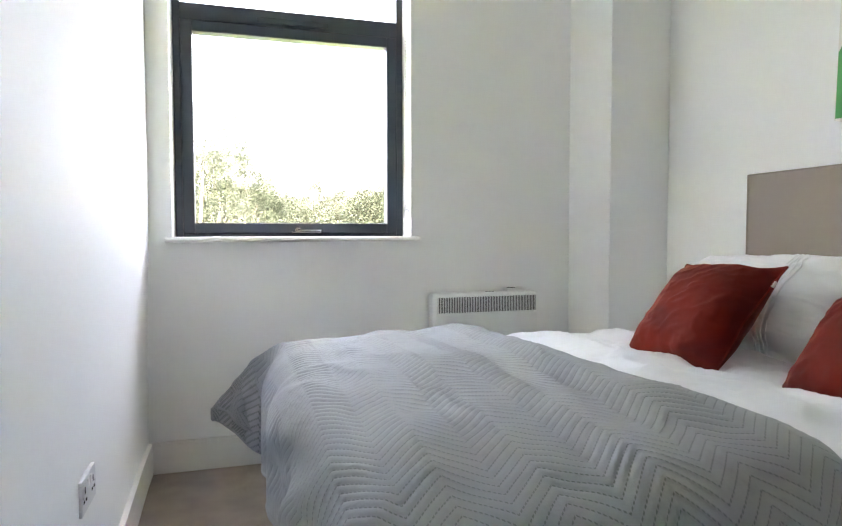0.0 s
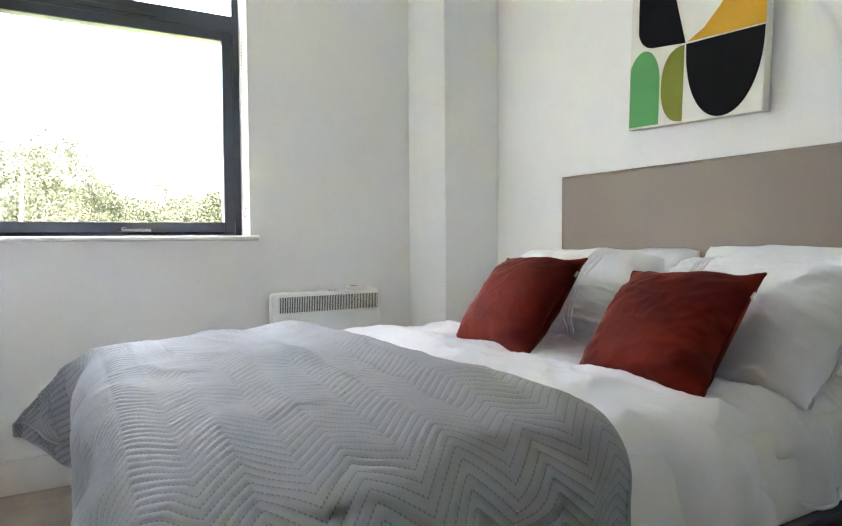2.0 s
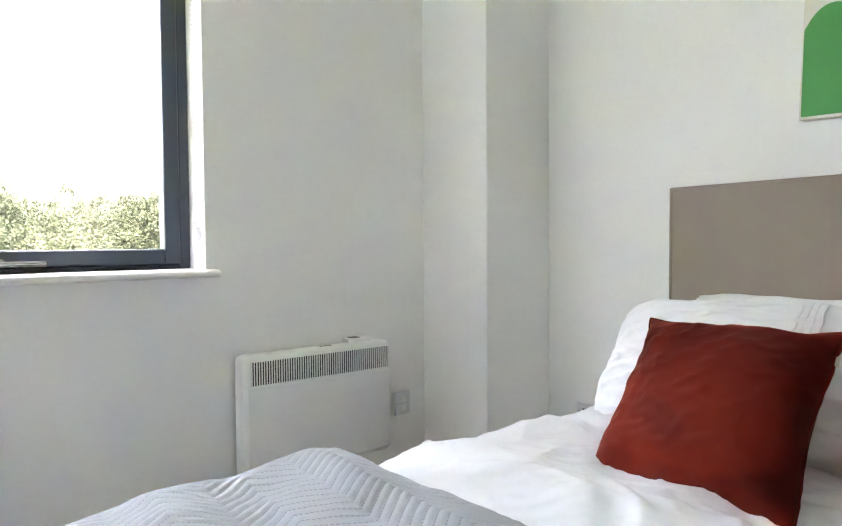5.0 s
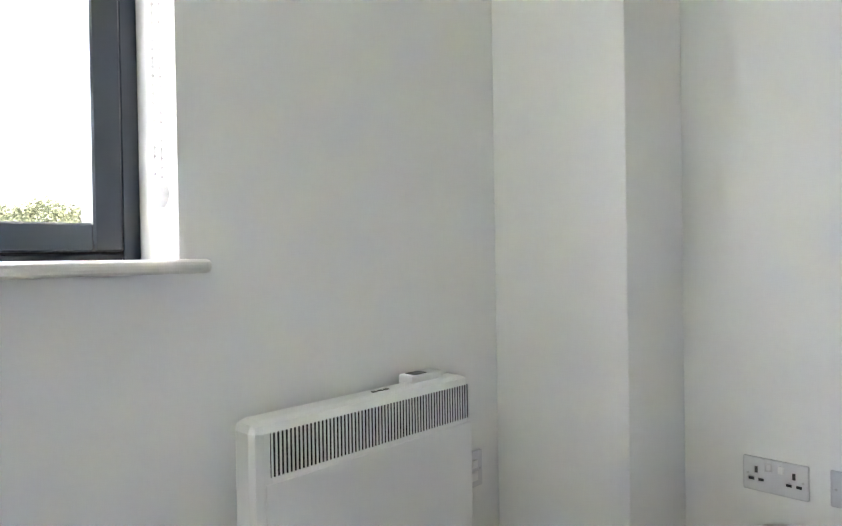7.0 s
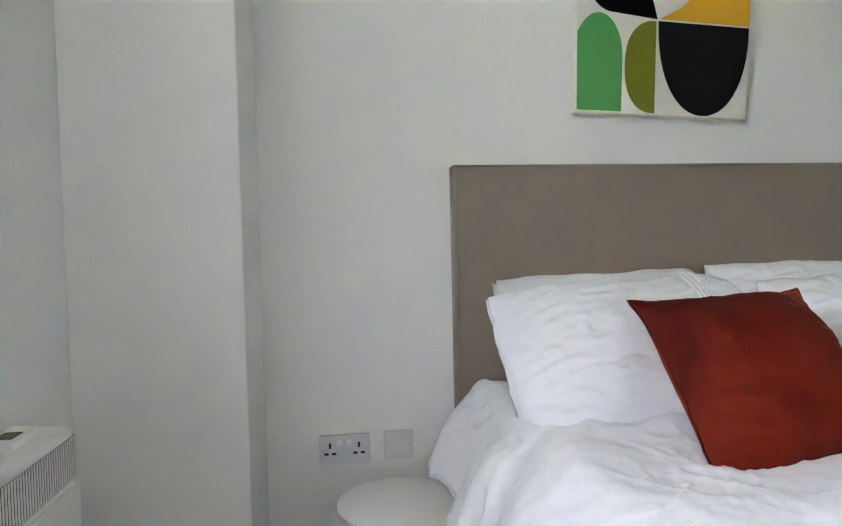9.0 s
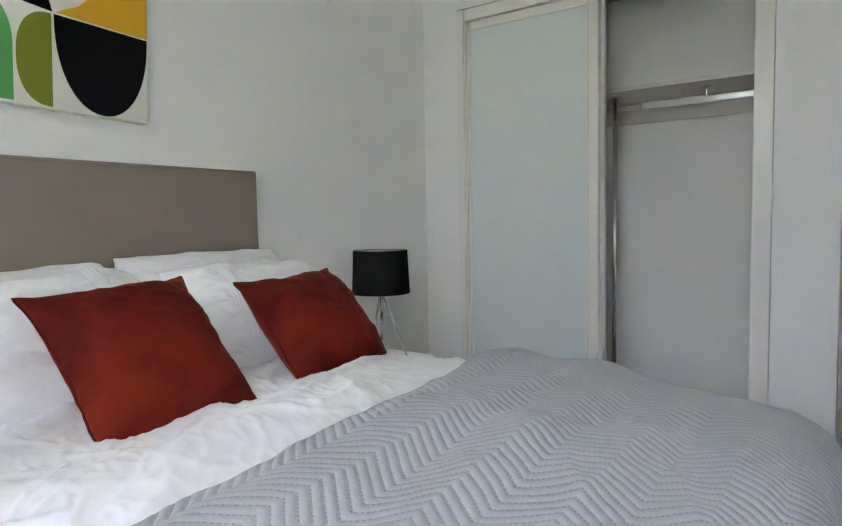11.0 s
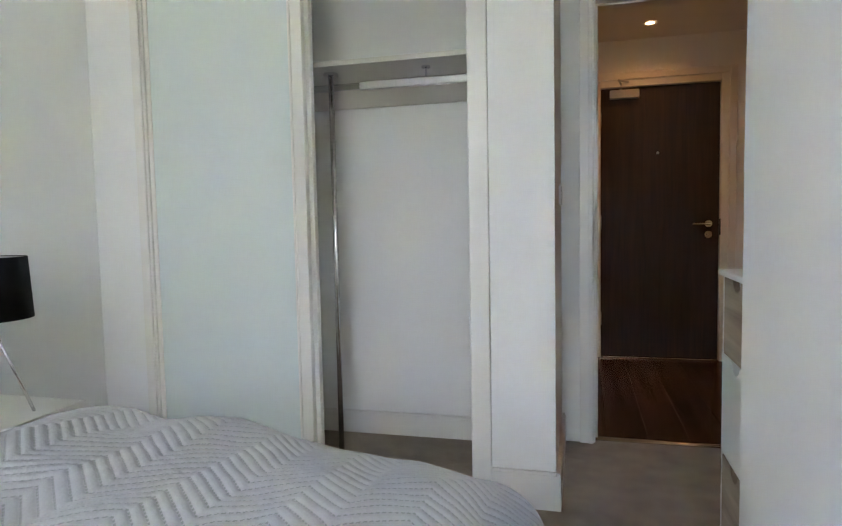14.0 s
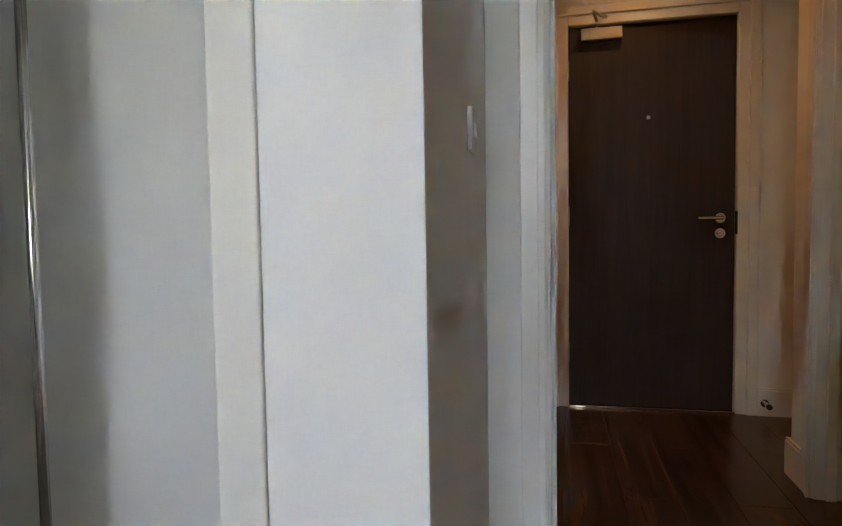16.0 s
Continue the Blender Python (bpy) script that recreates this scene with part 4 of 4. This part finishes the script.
for z in (0.46, 1.08, 1.62 + 0.06):
    wpart("hinge", boxes((DX0 - 0.0025, DX0 + 0.0015, -4.392, -4.350, z, z + 0.10), bev=0.0006), M_STEEL, dr, "steel butt hinge")
    wpart("hinge_knuckle", tubes(((DX0 + 0.002, -4.340, z), (DX0 + 0.002, -4.340, z + 0.10), 0.006)), M_STEEL, dr)
wpart("strike_plate", boxes((DX1 - 0.0135, DX1 - 0.0125, -4.412, -4.376, 0.975, 1.05)), M_STEEL, dr)
bm = boxes((DX0, DX1, -4.43, -4.385, 0.0, 0.004))
tube(bm, (DX0, -4.4075, -0.012), (DX1, -4.4075, -0.012), 0.022, n=40)
setting("threshold", bm, M_BRASS, "rounded metal threshold strip between carpet and boards", smooth=True)

# ---- side door of the hall ----
sd = base("door_3", (-3.060, -5.215, 0), "dark brown side door standing open in a white frame", "door", kind="structure")
bm = bmesh.new()
box(bm, -3.176, -3.054, -5.230, -5.210, 0, 2.045, bev=0.002, seg=1)
box(bm, -3.176, -3.054, -5.230, -4.485, 2.045, 2.065, bev=0.002, seg=1)
box(bm, -3.125, -3.090, -5.210, -5.198, 0, 2.033, bev=0.002, seg=1)
wpart("door_lining", bm, M_TRIM, sd, "white door lining")
bm = bmesh.new()
box(bm, -3.062, -3.039, -5.295, -5.217, 0, 2.13, bev=0.004)
box(bm, -3.062, -3.039, -5.217, -4.50, 2.052, 2.13, bev=0.004)
box(bm, -3.040, -3.032, -5.237, -5.221, 0, 2.11, bev=0.003)
wpart("architrave", bm, M_TRIM, sd, "white moulded architrave")
wpart("door_leaf", boxes((-3.840, -3.182, -5.213, -5.169, 0.012, 2.038), bev=0.002), M_DOOR, sd, "dark brown veneered door leaf")
for z in (0.178, 1.752):
    wpart("hinge", boxes((-3.172, -3.138, -5.211, -5.208, z, z + 0.10), bev=0.0006), M_STEEL, sd, "steel butt hinge")
    wpart("hinge_knuckle", tubes(((-3.179, -5.204, z), (-3.179, -5.204, z + 0.10), 0.006)), M_STEEL, sd)

# ---- entrance door ----
fd = base("door_2", (-2.63, FY, 0), "dark brown veneered entrance door, closed, in a white frame", "door", kind="structure")
leaf = wpart("door_leaf", boxes((FX0, FX1, -6.330, FY, 0.012, FZ), bev=0.002), M_DOOR, fd, "dark wenge door leaf")
bm = bmesh.new()
for r in ((FX0 - 0.07, FX0 - 0.003, -6.340, -6.246, 0, FZ + 0.07), (FX1 + 0.003, FX1 + 0.07, -6.340, -6.246, 0, FZ + 0.07), (FX0 - 0.003, FX1 + 0.003, -6.340, -6.246, FZ + 0.003, FZ + 0.07)):
    box(bm, *r, bev=0.004, seg=1)
architrave(bm, FX0 - 0.055, FX1 + 0.055, FZ + 0.055, 0.05, -6.250, -6.232)
wpart("door_frame", bm, M_TRIM, fd, "white painted frame")
wpart("sill_bar", boxes((FX0 - 0.003, FX1 + 0.003, -6.320, -6.245, 0.0, 0.012), bev=0.002), M_BRASS, fd)
bm = bmesh.new()
tube(bm, (-2.990, FY + 0.001, 1.025), (-2.990, FY + 0.012, 1.025), 0.026, n=24)
tube(bm, (-2.990, FY + 0.010, 1.025), (-2.990, FY + 0.052, 1.025), 0.009)
tube(bm, (-2.995, FY + 0.052, 1.025), (-2.875, FY + 0.052, 1.025), 0.009)
wpart("lever_handle", bm, M_CHROME, leaf, "polished lever handle", smooth=False)
bm = bmesh.new()
tube(bm, (-2.990, FY + 0.001, 0.945), (-2.990, FY + 0.010, 0.945), 0.026, n=24)
box(bm, -3.005, -2.975, FY + 0.01, FY + 0.024, 0.940, 0.951, bev=0.002)
wpart("thumb_turn", bm, M_CHROME, leaf, "polished thumb-turn lock")
wpart("spy_hole", tubes(((-2.635, FY + 0.001, 1.56), (-2.635, FY + 0.007, 1.56), 0.010)), M_CHROME, leaf)
closer = wpart("door_closer", boxes((-2.50, -2.29, FY + 0.002, FY + 0.05, 1.972, 2.035), bev=0.004), M_STEEL, fd, "steel overhead closer")
bm = bmesh.new()
bent(bm, [(-2.37, FY + 0.03, 2.035), (-2.37, FY + 0.03, 2.075), (-2.345, FY + 0.16, 2.085)], 0.008, 8)
bent(bm, [(-2.345, FY + 0.16, 2.085), (-2.40, FY + 0.05, 2.09), (-2.42, FY + 0.035, 2.09)], 0.008, 8)
wpart("closer_arm", bm, M_STEEL, closer)
for z in (0.25, 1.0, 1.78):
    wpart("hinge", tubes(((FX1 + 0.004, FY + 0.008, z), (FX1 + 0.004, FY + 0.008, z + 0.1), 0.008)), M_STEEL, fd)
wpart("lock_keep", boxes((FX0 - 0.008, FX0 - 0.002, FY, FY + 0.033, 0.94, 1.06)), M_DARKGAP, fd)

ds = base("door_stop", (-3.20, -6.230, 0.07), "small chrome door stop on the hall skirting", "door stop")
bm = bmesh.new()
tube(bm, (-3.20, -6.232, 0.07), (-3.20, -6.220, 0.07), 0.020)
tube(bm, (-3.20, -6.220, 0.07), (-3.20, -6.160, 0.07), 0.010)
wpart("stem", bm, M_CHROME, ds)
wpart("rubber_tip", tubes(((-3.20, -6.160, 0.07), (-3.20, -6.146, 0.07), 0.014)), M_DARKGAP, ds)
def downlight(x, y):
    d = base("downlight", (x, y, HALLC), "small recessed downlight glowing warm in the hall ceiling", "ceiling lamp", "hall downlights")
    bm = bmesh.new()
    n = 32
    rg = [[bm.verts.new((x + r * math.cos(k * math.tau / n), y + r * math.sin(k * math.tau / n), z)) for k in range(n)] for r, z in ((0.045, HALLC - 0.001), (0.043, HALLC - 0.006), (0.030, HALLC - 0.004))]
    for u, v in zip(rg, rg[1:]):
        for k in range(n):
            bm.faces.new((u[k], u[(k + 1) % n], v[(k + 1) % n], v[k]))
    bz = wpart("bezel", bm, M_CHROME, d)
    wpart("bulb", tubes(((x, y, HALLC - 0.003), (x, y, HALLC - 0.0005), 0.030)), M_LAMP, bz, "glowing warm bulb")


downlight(-2.535, -5.865)
# fitting out of view, added to go with the extra beam
downlight(-2.535, -4.97)


# ---- chest of drawers ----
def dresser():
    X0, X1, Y0, Y1 = -2.96, -2.49, -3.330, -2.735
    d = base("chest_of_drawers", (-2.7, -3.05, 0), "white chest of drawers with grey oak top drawers", "chest of drawers")
    wpart("top", boxes((X0, X1 + 0.012, Y0 - 0.006, Y1, 0.910, 0.928), bev=0.003), M_WHITE_PLASTIC, d, "white top")
    wpart("side_panel", boxes((X0, X1, Y0, Y0 + 0.018, 0.0, 0.910), bev=0.001), M_WHITE_PLASTIC, d)
    wpart("side_panel", boxes((X0, X1, Y1 - 0.018, Y1, 0.0, 0.910), bev=0.001), M_WHITE_PLASTIC, d)
    wpart("back_panel", boxes((X0, X0 + 0.006, Y0 + 0.018, Y1 - 0.018, 0.0, 0.910)), M_WHITE_PLASTIC, d)
    wpart("plinth", boxes((X1 - 0.03, X1 - 0.012, Y0 + 0.018, Y1 - 0.018, 0.0, 0.06)), M_WHITE_PLASTIC, d)
    wpart("bottom_panel", boxes((X0 + 0.006, X1 - 0.012, Y0 + 0.018, Y1 - 0.018, 0.06, 0.078)), M_WHITE_PLASTIC, d)
    hs = [(0.677, 0.905, M_OAK, "grey oak drawer front"), (0.372, 0.672, M_WHITE_PLASTIC, "white drawer front"), (0.065, 0.367, M_OAK, "grey oak drawer front")]
    for z0, z1, m, lab in hs:
        pts = [(Y0 + 0.020, z0), (Y1 - 0.020, z0), (Y1 - 0.020, z1)]
        for cy in (Y1 - 0.165, Y0 + 0.165):
            pts += [(cy + 0.042 * math.cos(radians(a)), z1 - 0.030 * math.sin(radians(a))) for a in range(0, 181, 15)]
        pts.append((Y0 + 0.020, z1))
        bm = bmesh.new()
        a = [bm.verts.new((X1, y, z)) for y, z in pts]
        b = [bm.verts.new((X1 - 0.016, y, z)) for y, z in pts]
        bm.faces.new(a)
        bm.faces.new(b[::-1])
        for k in range(len(a)):
            bm.faces.new((a[k], a[(k + 1) % len(a)], b[(k + 1) % len(a)], b[k]))
        dw = wpart("drawer_front", bm, m, d, lab)
        # solid filler, coloured near black for the shade inside the drawer
        wpart("drawer_shade_block", boxes((X0 + 0.03, X1 - 0.03, Y0 + 0.03, Y1 - 0.03, z0 + 0.01, z1 - 0.05)), M_DARKGAP, dw)


dresser()

# ---- outdoors ----
GZ = -3.2
setting("ground", boxes((-400, 400, 0.32, 900, GZ - 0.5, GZ)), M_GRASS, "rough grass ground outside the window")


def tree(x, y, h, crown_r, crown_h, leaves, size, m, seed, label, kind_="tree"):
    rnd = random.Random(seed)
    t = base("tree", (x, y, GZ), label, "tree", "trees outside the window")
    bm = bmesh.new()
    tube(bm, (x, y, GZ), (x + rnd.uniform(-.3, .3), y, GZ + h * 0.55), 0.05 * h / 3, 0.03 * h / 3, n=8)
    ends = []
    for k in range(12):
        q = rnd.uniform(0, math.tau)
        z0 = GZ + h * rnd.uniform(0.25, 0.6)
        e = (x + crown_r * 0.7 * math.cos(q), y + crown_r * 0.7 * math.sin(q), z0 + h * rnd.uniform(0.12, 0.35))
        tube(bm, (x, y, z0), e, 0.018 * h / 3, 0.006 * h / 3, n=6)
    wpart("trunk", bm, M_BARK, t)
    rng = np.random.default_rng(seed)
    nc = 150
    d = rng.normal(size=(nc, 3))
    d /= np.linalg.norm(d, axis=1)[:, None]
    rr = rng.uniform(0.45, 1.0, nc) ** 0.6
    zf = d[:, 2] * rr
    taper = (1.0 - 0.30 * np.maximum(0, zf)) * rr
    cen = np.stack([x + d[:, 0] * taper * crown_r, y + d[:, 1] * taper * crown_r, GZ + h - crown_h / 2 + zf * crown_h / 2], axis=1)
    cr = crown_r * rng.uniform(0.14, 0.34, nc)
    k = rng.integers(0, nc, leaves)
    d = rng.normal(size=(leaves, 3))
    d /= np.linalg.norm(d, axis=1)[:, None]
    p = cen[k] + d * (cr[k] * rng.uniform(0.05, 1.0, leaves) ** 0.45 * np.where(rng.random(leaves) < 0.1, 1.35, 1.0))[:, None]
    u = rng.normal(size=(leaves, 3))
    u /= np.linalg.norm(u, axis=1)[:, None]
    v = np.cross(u, rng.normal(size=(leaves, 3)))
    v /= np.linalg.norm(v, axis=1)[:, None]
    s = (size * rng.uniform(0.5, 1.0, leaves))[:, None]
    co = np.stack([p - u * s, p + v * s * 0.5, p + u * s, p - v * s * 0.5], axis=1).reshape(-1, 3)
    me = bpy.data.meshes.new("crown")
    me.from_pydata(co.tolist(), [], np.arange(leaves * 4).reshape(-1, 4).tolist())
    me.materials.append(m)
    ob = new("crown", me)
    under(ob, t)
    tagged(ob, "leafy crown with gaps")


tree(-2.75, 9.0, 6.75, 1.10, 5.4, 42000, 0.024, M_LEAF2, 1, "pale leafy birch close outside the window")
tree(-2.15, 13.0, 7.35, 1.05, 5.8, 36000, 0.036, M_LEAF, 2, "broad green tree outside the window")
tree(-1.40, 15.0, 6.15, 1.25, 5.0, 34000, 0.042, M_LEAF, 3, "broad green tree outside the window")
tree(-0.20, 19.0, 5.6, 1.70, 4.2, 26000, 0.055, M_LEAF, 4, "broad green tree outside the window")
tree(1.0, 24.0, 5.2, 2.1, 4.0, 24000, 0.070, M_LEAF, 5, "broad green tree outside the window")
tree(1.95, 30.0, 7.6, 0.95, 4.4, 6000, 0.060, M_LEAF2, 6, "thin-crowned tree at the far hedge")
tree(4.1, 34.0, 7.5, 1.5, 4.8, 11000, 0.075, M_LEAF2, 7, "thin-crowned tree at the far hedge")
tree(4.9, 30.0, 6.8, 1.9, 4.8, 18000, 0.080, M_LEAF, 8, "broad green tree at the far hedge")
tree(6.2, 29.0, 7.3, 2.2, 5.4, 22000, 0.085, M_LEAF, 9, "broad green tree at the far hedge")
tree(-3.9, 12.0, 7.3, 1.4, 5.4, 20000, 0.050, M_LEAF, 10, "broad green tree outside the window")
for k, (hx, hy, hh) in enumerate(((-2.3, 20, 6.2), (-0.6, 26, 6.0), (1.6, 33, 6.2), (3.2, 36, 6.4), (5.2, 37, 6.6), (7.2, 37, 6.8), (9.6, 36, 7.0))):
    tree(hx, hy, hh, 2.2, 4.6, 16000, 0.10, M_LEAF, 30 + k, "broad low tree in the hedge outside the window")


def house():
    x0, x1, y0, y1, e = 7.6, 15.5, 22.5, 30.0, 2.9
    h = base("house", (x0, y0, GZ), "red brick house beyond the garden trees", "house")
    wpart("wall", boxes((x0, x1, y0, y1, GZ, e)), M_BRICK, h)
    bm = bmesh.new()
    a = [bm.verts.new(c) for c in ((x0 - .3, y0 - .3, e), (x1 + .3, y0 - .3, e), (x1 + .3, y1 + .3, e), (x0 - .3, y1 + .3, e), (x0 + 1.5, (y0 + y1) / 2, e + 2.6), (x1 - 1.5, (y0 + y1) / 2, e + 2.6))]
    for f in ((0, 1, 5, 4), (1, 2, 5), (2, 3, 4, 5), (3, 0, 4), (3, 2, 1, 0)):
        bm.faces.new([a[i] for i in f])
    wpart("roof", bm, M_ROOF, h, "slate roof")
    for wx in (x0 + 1.6, x0 + 4.6):
        for wz in (GZ + 1.0, GZ + 3.8):
            fr = wpart("window", boxes((wx, wx + 1.1, y0 - 0.04, y0 + 0.05, wz, wz + 1.2)), M_TRIM, h)
            wpart("pane", boxes((wx + 0.08, wx + 1.02, y0 - 0.06, y0 - 0.045, wz + 0.08, wz + 1.12)), M_LCD, h)


house()

# ---- hall boards ----
planks = {}
rnd = random.Random(5)
col = 0
xx = -3.93
while xx < -2.0:
    x1 = min(xx + 0.192, -1.96)
    yy = -6.320 + (0.0 if col % 2 else -0.55)
    while yy < -4.42:
        y0, y1 = max(yy, -6.320), min(yy + 1.2, -4.41)
        if y1 - y0 > 0.03:
            key = (round(x1 - xx, 3), round(y1 - y0, 3))
            if key not in planks:
                bm = bmesh.new()
                box(bm, 0.0007, key[0] - 0.0007, 0.0007, key[1] - 0.0007, -0.012, 0.0, bev=0.0012, seg=1)
                me = bpy.data.meshes.new("floorboard")
                bmesh.ops.recalc_face_normals(bm, faces=bm.faces)
                bm.to_mesh(me)
                bm.free()
                me.materials.append(M_PLANK)
                planks[key] = me
            ob = new("floorboard", planks[key])
            ob.parent = bpy.data.objects["hall_subfloor"]
            ob.location = (xx, y0, 0.0)
        yy += 1.2
    xx = x1
    col += 1
